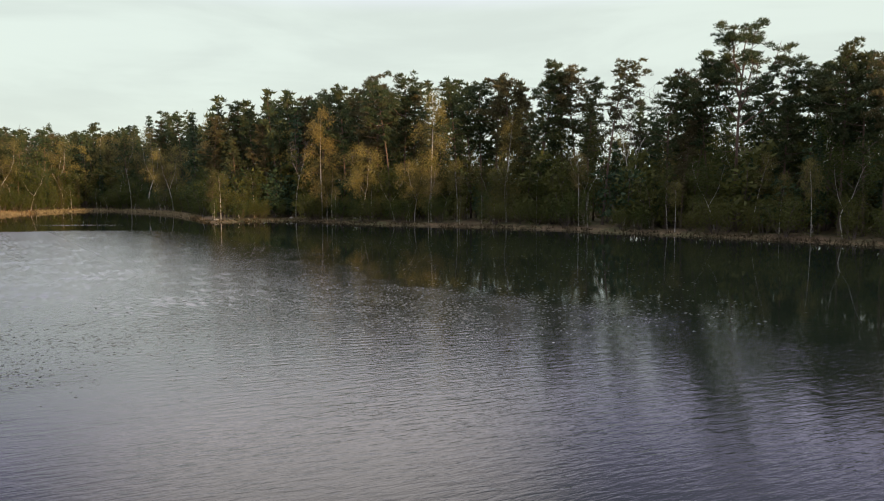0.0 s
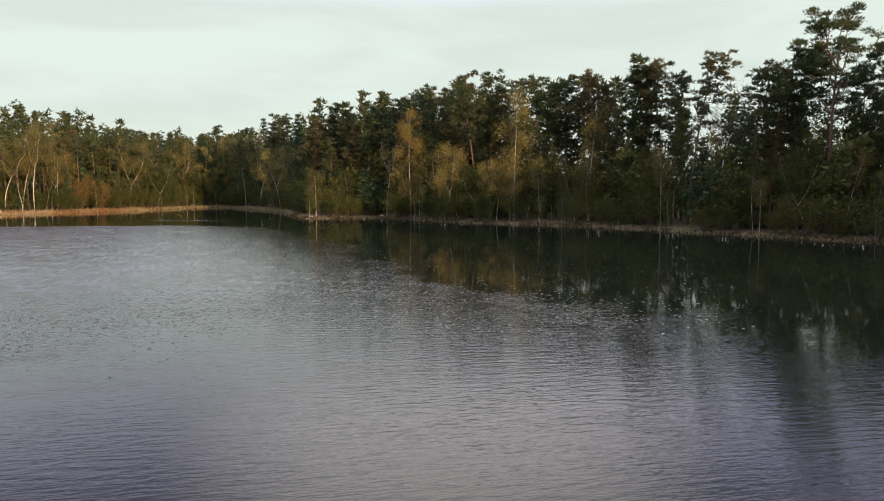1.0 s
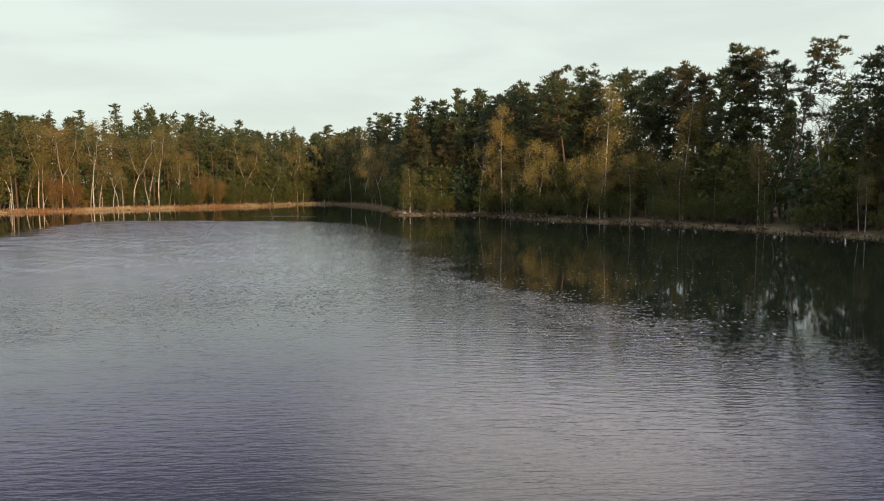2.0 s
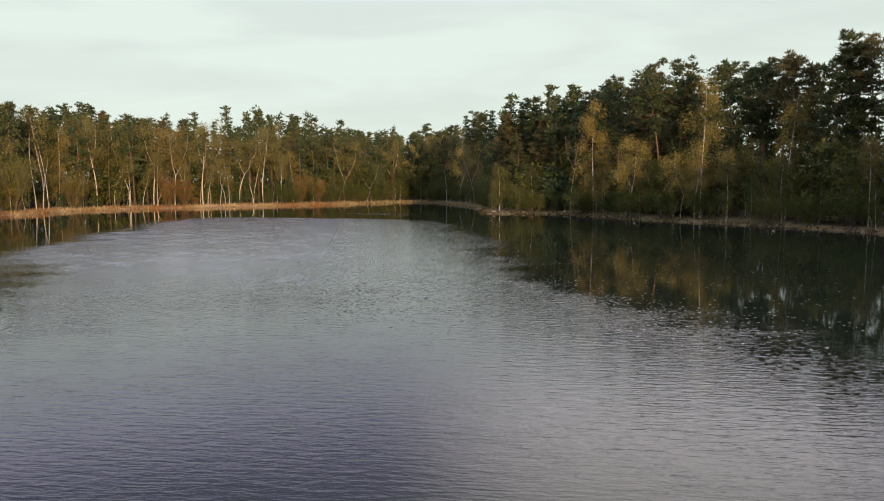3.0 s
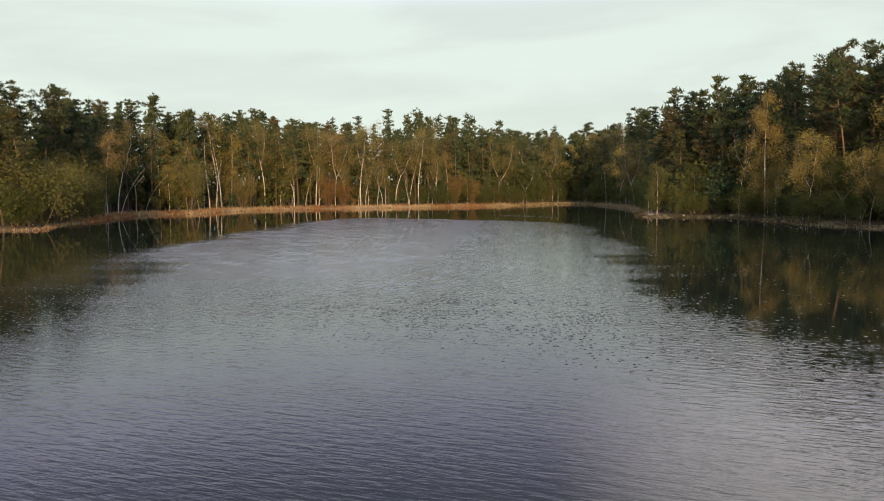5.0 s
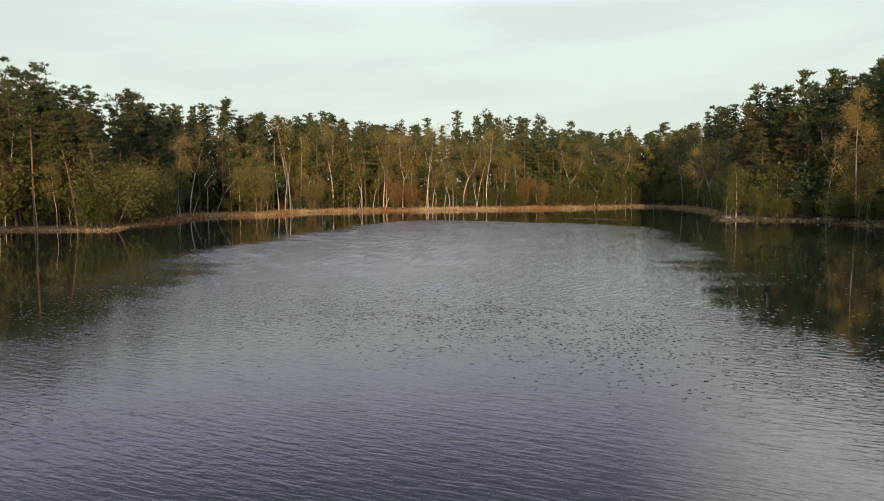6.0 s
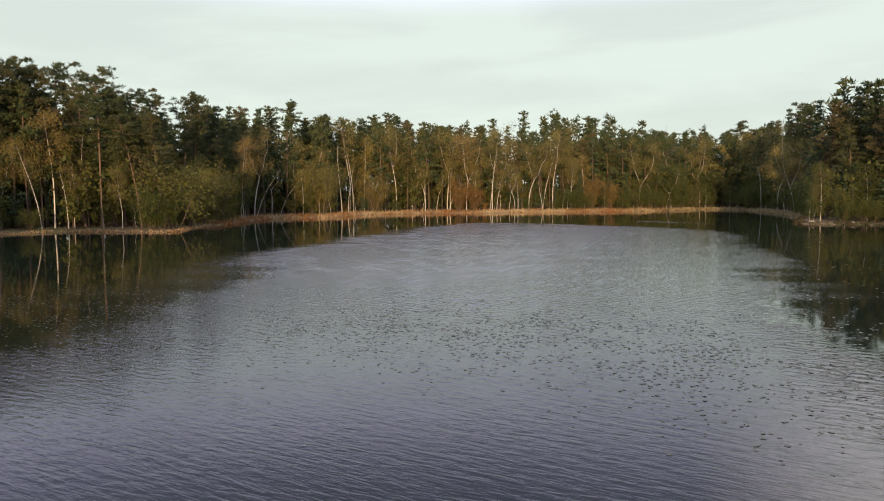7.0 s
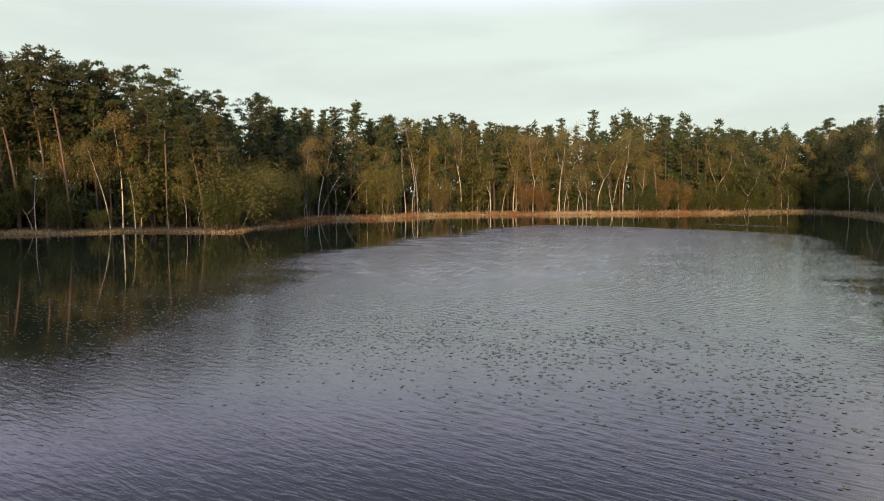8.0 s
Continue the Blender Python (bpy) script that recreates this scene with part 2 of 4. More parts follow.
def outside(points, ring):
    """Metres from a closed outline for rows of x, y: positive outside it."""
    points, out = np.asarray(points, float), []
    a, b = ring, np.roll(ring, -1, 0)
    run = b - a
    squared, rise = (run**2).sum(1), np.where(run[:, 1] == 0, 1e-9, run[:, 1])
    for some in np.array_split(points, max(1, len(points) // 4000)):
        off = some[:, None] - a
        s = np.clip((off * run).sum(2) / squared, 0, 1)
        far = np.sqrt(((off - s[..., None] * run) ** 2).sum(2).min(1))
        y = some[:, 1:2]
        cross = (a[:, 1] > y) != (b[:, 1] > y)
        inside = (cross & (some[:, :1] < run[:, 0] * (y - a[:, 1]) / rise + a[:, 0])).sum(1) % 2 == 1
        out.append(np.where(inside, -far, far))
    return np.concatenate(out)


def inland(points):
    """Metres from the waterline: positive on land."""
    return outside(points, SHORE)


def land_height(d, x, y):
    """The ground's height d metres inland: a low bank, then gently rising woods."""
    uneven = 0.18 * np.sin(x * 0.43 + 1.3 * np.sin(y * 0.21)) * np.sin(y * 0.37 + 0.7)
    bank = 0.32 * (1 - np.exp(-np.maximum(d, 0) / 0.7)) + 0.02 * np.clip(d, 0, 70) + 0.10 * np.clip(d - 20, 0, 30)
    return np.where(d < 0, np.maximum(-1.2, 0.35 * d), bank + uneven * np.clip(d / 6, 0, 1))


def steps(dense_from, dense_to, step, far):
    side, gap, at = [], step, 0.0
    while at < far:
        gap *= 1.28
        at += gap
        side.append(at)
    middle = np.arange(dense_from, dense_to + 1e-6, step)
    return np.concatenate([dense_from - np.array(side)[::-1], middle, dense_to + np.array(side)])


def grid_mesh(name, xs, ys, heights):
    n, m = len(xs), len(ys)
    gx, gy = np.meshgrid(xs, ys, indexing="ij")
    verts = np.stack([gx.ravel(), gy.ravel(), heights.ravel()], 1)
    i = (np.arange(n - 1)[:, None] * m + np.arange(m - 1)).ravel()
    me = bpy.data.meshes.new(name)
    me.from_pydata(verts.tolist(), [], np.stack([i, i + m, i + m + 1, i + 1], 1).tolist())
    me.polygons.foreach_set("use_smooth", np.ones(len(me.polygons), bool))
    return me


def build_ground():
    xs, ys = steps(-160, 85, 2.0, 3600), steps(-95, 215, 2.0, 3600)
    gx, gy = np.meshgrid(xs, ys, indexing="ij")
    flat = np.stack([gx.ravel(), gy.ravel()], 1)
    d = inland(flat)
    z = land_height(d, flat[:, 0], flat[:, 1])
    me = grid_mesh("ground", xs, ys, z)
    # how much of the pale dead grass covers the bank: wide on the far and western shores
    west = np.clip((-flat[:, 0] - 60) / 25, 0, 1)
    west = west * np.clip((flat[:, 1] - 48) / 14, 0.12, 1)
    width = 1.2 + 4.0 * west
    cover = np.clip(1.4 - np.abs(d - 0.3 * width) / width, 0, 1) * (0.06 + 0.94 * west)
    me.attributes.new("bank", "FLOAT", "POINT").data.foreach_set("value", cover)
    me.materials.append(FLOOR)
    tagged(new("ground", me), "brown forest floor with leaf litter and a low grassy bank round a lake", "ground", kind="structure")


WIND = [(-74, 82), (-68, 76), (-60, 59), (-49, 43.5), (-40, 32), (-32, 27.6), (-20, 20.5), (-13, 16), (-9, 4), (-10, -25), (30, -30), (34, 6), (19, 20), (11, 29),
        (5.5, 35), (0, 41), (-5, 49), (-10, 56), (-14, 62), (-19, 68), (-30, 85), (-37, 91), (-60, 90)]


def ruffled(flat):
    """How far the wind has hold of the water at rows of x, y (0 to 1), and how strongly it ripples there."""
    x, y = flat[:, 0], flat[:, 1]
    # wind ruffles a wedge of open water that narrows to the south; the belts along the shores lie in the lee of the trees
    uneven = 2.2 * np.sin(x * 0.23 + np.sin(y * 0.19)) * np.cos(y * 0.21) + 1.3 * np.sin(x * 0.51 + y * 0.43) + 0.8 * np.sin(x * 0.9 - y * 1.1)
    depth = -outside(flat, smoothed(WIND)) + uneven * np.clip((95 - y) / 40, 0.25, 1) - 1.2 * np.clip((70 - y) / 20, 0, 1)
    soft = 1.8 + 3.2 * np.clip((70 - y) / 50, 0, 1)
    wind = np.clip((depth + soft) / (2 * soft), 0, 1)
    streak = np.exp(-(((x + 0.75 * (y - 104) + 52) / 7.0) ** 2 + ((y - 104) / 1.2) ** 2))
    wind = np.maximum(wind, np.clip(1.3 * streak, 0, 1))
    # a light breeze reaches along the belt of calm water under the north-eastern trees
    along, across = (x + 30) * 0.74 - (y - 93) * 0.67, (x + 30) * 0.67 + (y - 93) * 0.74
    breeze = 0.5 * np.exp(-((across / 2.6) ** 2)) * np.clip(along / 6, 0, 1) * np.clip((44 - along) / 14, 0, 1)
    wind = np.maximum(wind, breeze)
    # faint ripples on the near water outside the wedge
    lee = np.clip((x + 22) / 14, 0, 1) * np.clip((31 - y) / 10, 0, 1)
    some = lee > 0
    if some.any():
        lee[some] *= np.clip((-inland(flat[some]) - 26) / 20, 0, 1)
    force = 1.0 * wind + (1 - wind) * (0.2 + 0.3 * lee)
    return np.maximum(wind, lee), wind, force


def lee_edge(flat):
    """From 0.15 at the edge of the calm belt under the north-eastern trees to 1 out in the wind."""
    return np.clip((-0.83 * flat[:, 0] - 0.56 * (flat[:, 1] - 41)) / 19, 0.12, 1)


def wave_height(flat, wind):
    """Small wind waves, in metres: many trains that run to the south-east, stronger in patches."""
    rng = np.random.default_rng(91)
    x, y = flat[:, 0], flat[:, 1]
    total = np.zeros(len(flat))
    distance = np.hypot(x - 8, y - 8)
    fade = np.clip((42 - distance) / 10, 0, 1)
    for n in range(36):
        long = rng.uniform(0.25, 0.36) if n % 2 else rng.uniform(0.32, 0.52)
        a = radians(-68) + rng.normal() * 0.95
        k = 2 * np.pi / long
        total += (fade if n % 2 else 1.3 - 0.3 * fade) * long * np.sin(k * (x * math.cos(a) + y * math.sin(a)) + rng.uniform(0, 6.28))
    total *= WAVE_SLOPE / (2 * np.pi) * math.sqrt(2 / 36)
    patchy = 0.5 + 0.5 * np.sin(x * 0.31 + 1.7 * np.sin(y * 0.17)) * np.sin(y * 0.43 + 1.3 * np.sin(x * 0.21)) + 0.35 * np.sin(x * 1.1 + y * 0.7) * np.sin(y * 1.3 - x * 0.5)
    far = np.clip((distance - 13) / 20, 0.2, 1)
    lull = 1 - 0.72 * (1 - lee_edge(flat)) * np.clip((y - 34) / 8, 0, 1)
    lull *= 1 - 0.5 * np.clip((-x - 2) / 8, 0, 1) * np.clip((34 - y) / 8, 0, 1)
    return total * np.clip(1.5 * wind - 0.2, 0, 1) * far * lull * (0.6 + 0.45 * np.clip(patchy, 0, 1))


WAVE_SLOPE = 0.105


def build_water():
    block = 1.8
    bx, by = np.meshgrid(np.arange(-125, 82, block), np.arange(-90, 182, block), indexing="ij")
    corner = np.stack([bx.ravel(), by.ravel()], 1)
    open_water = (outside(corner + block / 2, smoothed(WIND)) < 8.5) | (np.abs(corner[:, 1] - 103) < 4) & (inland(corner) < 0)
    open_water &= corner[:, 1] > 8
    # still blocks are single squares, ruffled ones are fine enough to carry the waves
    points, quads, start = [], [], 0
    open_water &= corner[:, 0] < 7 + 0.62 * corner[:, 1]
    for some, n, m in ((corner[~open_water], 1, 1), (corner[open_water], 12, 19)):
        gx, gy = np.meshgrid(np.linspace(0, block, n + 1), np.linspace(0, block, m + 1), indexing="ij")
        points.append((some[:, None] + np.stack([gx.ravel(), gy.ravel()], 1)).reshape(-1, 2))
        one = (np.arange(n)[:, None] * (m + 1) + np.arange(m)).ravel()
        one = np.stack([one, one + m + 1, one + m + 2, one + 1], 1)
        quads.append((start + np.arange(len(some))[:, None, None] * (n + 1) * (m + 1) + one).reshape(-1, 4))
        start += len(points[-1])
    flat = np.concatenate(points)
    # merge the seams by place
    spot = np.round(flat * 200).astype(np.int64)
    _, first, back = np.unique(spot[:, 0] * 1000003 + spot[:, 1], return_index=True, return_inverse=True)
    quads, flat = back.ravel()[np.concatenate(quads)], flat[first]
    reach, wind, force = ruffled(flat)
    geo = Geo()
    geo.add(np.column_stack([flat, wave_height(flat, wind)]), quads)
    me = geo.mesh("water", WATER, True)
    me.attributes.new("wind", "FLOAT", "POINT").data.foreach_set("value", reach)
    me.attributes.new("choppy", "FLOAT", "POINT").data.foreach_set("value", wind * np.clip((np.hypot(flat[:, 0] - 8, flat[:, 1] - 8) - 14) / 32, 0, 1) * lee_edge(flat))
    me.attributes.new("force", "FLOAT", "POINT").data.foreach_set("value", force)
    tagged(new("water", me), "dark peaty lake water with wind ripples and calm belts along the shore", "lake", kind="structure")


build_ground()
build_water()


# ---- trees ----
def part(name, geo, mat, parent, label="", smooth=False, more=None, mat_more=None):
    ob = new(name, geo.mesh(name, mat, smooth, more, mat_more))
    ob.parent = parent
    return tagged(ob, label)


def bend(rng, height, sway, lean=0.0, count=9, start=-0.3):
    """A trunk's line with a slow sway and a lean in x."""
    z = np.linspace(start, height, count)
    u = np.clip(z / height, 0, 1)
    a, b = rng.uniform(0, 6.28, 2)
    x = lean * u * height * (0.6 + 0.4 * u) + sway * (np.sin(2.6 * u + a) - np.sin(a)) * u
    y = sway * (np.sin(3.1 * u + b) - np.sin(b)) * u
    return np.stack([x, y, z], 1)


def at_height(line, z):
    return np.array([np.interp(z, line[:, 2], line[:, k]) for k in range(3)])


def clump(crown, rng, centre, wide, count, length, width, flat=0.5):
    """A tuft of needles: spiky leaves on a flattened shell, pointing outwards and up."""
    way = rng.normal(size=(count, 3))
    way /= np.linalg.norm(way, axis=1, keepdims=True)
    way[:, 2] = np.where(way[:, 2] < -0.35, -way[:, 2], way[:, 2])
    off = way * rng.uniform(0.35, 1.0, (count, 1)) * (wide, wide, wide * flat)
    crown.leaves(rng, centre + off, length, width, 0.5, way * 1.6)


def pine_geo(seed, height=20.0, bare=0.55, radius=3.0, boughs=26, tufts=42, lean=0.0, sway=0.5, lopsided=0.0, dome=False, simple=False):
    """A pine: a bare trunk with dead stubs below, boughs that end in clumps of needles; the crown is a ragged cone, or domed when old."""
    rng = np.random.default_rng(seed)
    trunk, limbs, crown = Geo(), Geo(), Geo()
    line = bend(rng, height * 0.97, sway, lean)
    u = np.clip(line[:, 2] / height, 0, 1)
    trunk.tube(line, (0.0076 * height) * (1.12 - u) ** 0.8 * np.where(line[:, 2] < 0.4, 1.35, 1.0), 4 if simple else 7)
    length, width = (0.7, 0.36) if simple else (0.36, 0.13)
    spin = rng.uniform(0, 6.28)
    for k in range(boughs):
        h = (bare + (1 - bare) * ((k + rng.uniform(0, 0.9)) / boughs) ** 0.9) * height * 0.97
        w = (h / height - bare) / (1 - bare)
        if dome:
            reach = radius * (0.25 + 0.85 * math.sin(math.pi * (0.12 + 0.68 * w))) * (1 - 0.5 * w**4) * rng.uniform(0.45, 1.15)
        else:
            reach = radius * (0.55 + 0.45 * min(1, w / 0.22)) * (1 - w) ** 0.62 * rng.uniform(0.5, 1.2) * (1 + 0.25 * math.cos(spin + seed)) + 0.2
        spin += 2.4 + rng.normal() * 0.5
        if lopsided:
            reach *= 1 + lopsided * math.cos(spin)
        root = at_height(line, h)
        rise = rng.uniform(-0.1, 0.3) + 0.5 * w
        way = np.array([math.cos(spin), math.sin(spin), rise])
        tip = root + way * reach
        mid = root + way * reach * 0.5 + (0, 0, -0.1 * reach)
        if not simple:
            limbs.tube([root, mid, tip], [0.028 + 0.014 * reach, 0.02 + 0.008 * reach, 0.012], 3)
        pads = max(1, int(reach / 0.6)) + 1
        for j in range(pads):
            f = 1 - 0.66 * j / max(1, pads)
            c = root + (tip - root) * f + rng.normal(size=3) * (0.22, 0.22, 0.2) * (1 + 0.3 * reach)
            wide = rng.uniform(0.38, 0.68) * (0.75 + 0.14 * reach)
            count = int(tufts * (0.9 if simple else 1.3) * rng.uniform(0.6, 1.2))
            clump(crown, rng, c, wide, count, length, width, rng.uniform(0.4, 0.75))
        # older, broader sprays close to the trunk
        f = rng.uniform(0.15, 0.7, (9, 1))
        crown.leaves(rng, root + (tip - root) * f + rng.normal(size=(9, 3)) * 0.22, 0.62, 0.34, 0.1)
    # the leader, a spire of short tufts
    for z, wide in ((0.0, 0.16), (-0.4, 0.28), (-0.8, 0.36)):
        clump(crown, rng, line[-1] + (0, 0, z) + rng.normal(size=3) * 0.15, wide, int(tufts * 0.5), length, width, 0.9)
    if not simple:
        for _ in range(9):
            h, w = rng.uniform(0.25, bare + 0.05) * height, rng.uniform(0, 6.28)
            root = at_height(line, h)
            limbs.tube([root, root + np.array([math.cos(w), math.sin(w), rng.uniform(-0.3, 0.2)]) * rng.uniform(0.5, 1.7)], [0.03, 0.01], 3)
    return trunk, limbs, crown


def open_pine_geo(seed, height=24.0, fork=0.5, radius=5.2, arms=9, tufts=60):
    """An old pine: the trunk parts into arching limbs that hold clumps on the outside of an open dome."""
    rng = np.random.default_rng(seed)
    trunk, limbs, crown = Geo(), Geo(), Geo()
    line = bend(rng, height * 0.8, 0.6)
    u = np.clip(line[:, 2] / height, 0, 1)
    trunk.tube(line, 0.0095 * height * (1.1 - u) ** 0.8 * np.where(line[:, 2] < 0.4, 1.35, 1.0), 8)
    for k in range(arms):
        a = k * 2.4 + rng.normal() * 0.3
        start = at_height(line, height * (fork + (0.8 - fork) * k / arms))
        out = radius * (1.0, 0.85, 0.55, 0.95, 0.25, 0.7, 0.9, 0.45, 0.1)[k % 9]
        top = height * (0.985 - 0.17 * (out / radius) ** 2) + rng.uniform(-0.3, 0.3)
        f = np.linspace(0, 1, 6)[:, None]
        end = np.array([line[-1, 0] + math.cos(a) * out, line[-1, 1] + math.sin(a) * out, top])
        path = start * (1 - f) + end * f + np.array([math.cos(a), math.sin(a), -0.25]) * np.sin(f * math.pi) * 0.3 * out + rng.normal(size=(6, 3)) * 0.15 * (f > 0)
        trunk.tube(path, 0.0042 * height * (1.05 - 0.85 * f[:, 0]), 5)
        for j in range(17):
            g = rng.uniform(0.22, 1.0)
            root = np.array([np.interp(g, f[:, 0], path[:, c]) for c in range(3)])
            w = a + rng.normal() * 0.9
            way = np.array([math.cos(w), math.sin(w), rng.uniform(0.0, 0.7)])
            tip = root + way * rng.uniform(0.5, 1.5)
            limbs.tube([root, 0.5 * (root + tip) + (0, 0, -0.08), tip], [0.04, 0.025, 0.012], 3)
            for _ in range(2):
                c = tip + rng.normal(size=3) * (0.3, 0.3, 0.15)
                clump(crown, rng, c, rng.uniform(0.4, 0.75), int(tufts * rng.uniform(0.7, 1.2)), 0.33, 0.105, 0.5)
    for k in range(12):
        h, w = rng.uniform(0.32, 0.62) * height, rng.uniform(0, 6.28)
        root = at_height(line, h)
        tip = root + np.array([math.cos(w), math.sin(w), rng.uniform(-0.2, 0.3)]) * rng.uniform(0.8, 2.4)
        limbs.tube([root, tip], [0.04, 0.012], 3)
        if k % 2:
            clump(crown, rng, tip, 0.6, tufts, 0.33, 0.105, 0.5)
    return trunk, limbs, crown


def spruce_geo(seed, height=18.0, radius=2.3, simple=False):
    rng = np.random.default_rng(seed)
    trunk, limbs, crown = Geo(), Geo(), Geo()
    line = bend(rng, height * 0.99, 0.15)
    u = np.clip(line[:, 2] / height, 0, 1)
    trunk.tube(line, 0.010 * height * (1.03 - u), 5)
    whorls = 13 if simple else 24
    for k in range(whorls):
        w = k / whorls
        h = (0.14 + 0.84 * w) * height
        for j in range(4 if simple else 6):
            a = rng.uniform(0, 6.28)
            reach = radius * (1 - w) ** 0.85 * rng.uniform(0.6, 1.15) + 0.15
            root = at_height(line, h)
            tip = root + np.array([math.cos(a), math.sin(a), -0.28]) * reach
            if not simple:
                limbs.tube([root, tip], [0.03, 0.01], 3)
            count = int(6 + 12 * reach) if not simple else int(2 + 3 * reach)
            f = rng.uniform(0.1, 1.05, (count, 1))
            c = root + (tip - root) * f + rng.normal(size=(count, 3)) * (0.16, 0.16, 0.1) * (1 + 0.4 * reach)
            crown.leaves(rng, c, 0.42 if not simple else 0.8, 0.2 if not simple else 0.45, -0.25, (tip - root) / reach * 0.8)
    return trunk, limbs, crown


def birch_geo(seed, height=14.0, radius=2.4, forks=2, fork_at=0.45, lean=0.0, leaves=2300, low=0.38, sway=0.45, droop=0.4, simple=False):
    rng = np.random.default_rng(seed)
    trunk, limbs, crown = Geo(), Geo(), Geo()
    thick = 0.0056 * height
    line = bend(rng, height * (0.96 if forks < 2 else fork_at), sway, lean, 8)
    u = np.clip(line[:, 2] / height, 0, 1)
    trunk.tube(line, thick * (1.05 - 0.92 * u) * np.where(line[:, 2] < 0.2, 1.3, 1.0), 4 if simple else 6)
    leaders = [line]
    if forks >= 2:
        leaders = []
        a0 = rng.uniform(-0.6, 0.6)
        for k in range(forks):
            a = a0 + k * 2 * math.pi / forks + rng.normal() * 0.3
            spread = rng.uniform(0.18, 0.38) * height * (1 - fork_at)
            f = np.linspace(0, 1, 6)[:, None]
            top = line[-1] + np.array([math.cos(a) * spread, math.sin(a) * spread, height * (0.97 - fork_at) * rng.uniform(0.85, 1.0)])
            path = line[-1] * (1 - f) + top * f + np.array([math.cos(a), math.sin(a), 0]) * np.sin(f * math.pi) * 0.25 * spread + rng.normal(size=(6, 3)) * 0.1 * (f > 0)
            r0 = thick * (1.02 - 0.92 * fork_at) * 0.72
            trunk.tube(path, r0 * (1.0 - 0.88 * f[:, 0]), 4 if simple else 5)
            leaders.append(path)
    ends = []
    boughs = 10 if simple else 30 if leaves or radius > 1 else 0
    for k in range(boughs):
        path = leaders[k % len(leaders)]
        z0 = max(low * height, path[0, 2])
        h = z0 + (path[-1, 2] - z0) * (k + rng.uniform(0, 1)) / boughs
        w = (h / height - low) / (1 - low)
        root = at_height(path, h)
        a = rng.uniform(0, 6.28)
        reach = radius * (0.35 + 0.75 * math.sin(math.pi * min(1, 0.18 + 0.75 * w))) * rng.uniform(0.5, 1.1)
        way = np.array([math.cos(a), math.sin(a), rng.uniform(0.5, 1.1)])
        f = np.linspace(0, 1, 4)[:, None]
        twig = root + way * reach * f + np.array([0, 0, -1.0]) * droop * reach * f**2.2
        if not simple:
            limbs.tube(twig, [0.035, 0.024, 0.014, 0.007], 3)
            for _ in range(1 if leaves else 4):
                q = twig[rng.integers(1, 4)]
                limbs.tube([q, q + rng.normal(size=3) * 0.35 + (0, 0, 0.15), q + rng.normal(size=3) * 0.6 + (0, 0, -0.35 * droop)], [0.012, 0.009, 0.005], 3)
        ends += [twig[-1], 0.55 * twig[1] + 0.45 * twig[-1], twig[2] + rng.normal(size=3) * 0.35]
    ends += [leaders[k][-1] for k in range(len(leaders))]
    if leaves:
        leaves = leaves if simple else int(leaves * 1.75)
        ends = np.array(ends)
        pick = ends[rng.integers(0, len(ends), leaves)]
        off = rng.normal(size=(leaves, 3)) * (0.42, 0.42, 0.5) * (0.55 + 0.17 * radius)
        off[:, 2] -= np.abs(rng.normal(size=leaves)) * 0.35 * droop
        crown.leaves(rng, pick + off, 0.17 if not simple else 0.5, 0.11 if not simple else 0.32, -0.2)
    return trunk, limbs, crown


def shrub_geo(seed, height=4.0, radius=1.8, leaves=1500, stems=5, simple=False):
    rng = np.random.default_rng(seed)
    stem, crown, ends = Geo(), Geo(), []
    leaves = leaves if simple else int(leaves * 1.9)
    for k in range(stems):
        a = rng.uniform(0, 6.28)
        f = np.linspace(0, 1, 5)[:, None]
        top = np.array([math.cos(a) * radius * 0.6, math.sin(a) * radius * 0.6, height * rng.uniform(0.65, 0.95)])
        path = np.array([0, 0, -0.2]) + np.array([math.cos(a), math.sin(a), 0]) * 0.2 + (top + (0, 0, 0.2)) * f + rng.normal(size=(5, 3)) * 0.12 * (f > 0)
        stem.tube(path, 0.012 * height * (1.05 - f[:, 0]) + 0.006, 3 if simple else 4)
        for _ in range(4):
            q = path[rng.integers(1, 5)]
            tip = q + rng.normal(size=3) * (0.5, 0.5, 0.4) * radius * 0.55 + (0, 0, 0.3)
            if not simple:
                stem.tube([q, tip], [0.016, 0.006], 3)
            ends.append(tip)
        ends += [top, path[3], path[2]]
    ends = np.array(ends)
    pick = ends[rng.integers(0, len(ends), leaves)]
    off = rng.normal(size=(leaves, 3)) * (0.4, 0.4, 0.34) * (0.4 + 0.25 * radius)
    c = pick + off
    c[:, 2] = np.abs(c[:, 2] - 0.15) + 0.15
    crown.leaves(rng, c, 0.14 if not simple else 0.42, 0.1 if not simple else 0.28, 0.1)
    return stem, None, crown


def build_tree(name, geos, bark_mat, leaf_mat, twig_mat, category):
    """The first of a kind, an Empty at its foot with its parts."""
    trunk, limbs, crown = geos
    ob = new(name)
    ob["category"] = category
    part("trunk", trunk, bark_mat, ob, "", True, limbs, twig_mat if limbs is not None else None)
    if crown is not None and crown.n:
        part("crown", crown, leaf_mat, ob)
    return ob


rand = random.Random(11)
KINDS = {}


def kind(key, name, geos, height, mats, label, category="tree", group=""):
    KINDS[key] = dict(name=name, geos=geos, height=height, mats=mats, label=label, category=category, group=group, first=None)


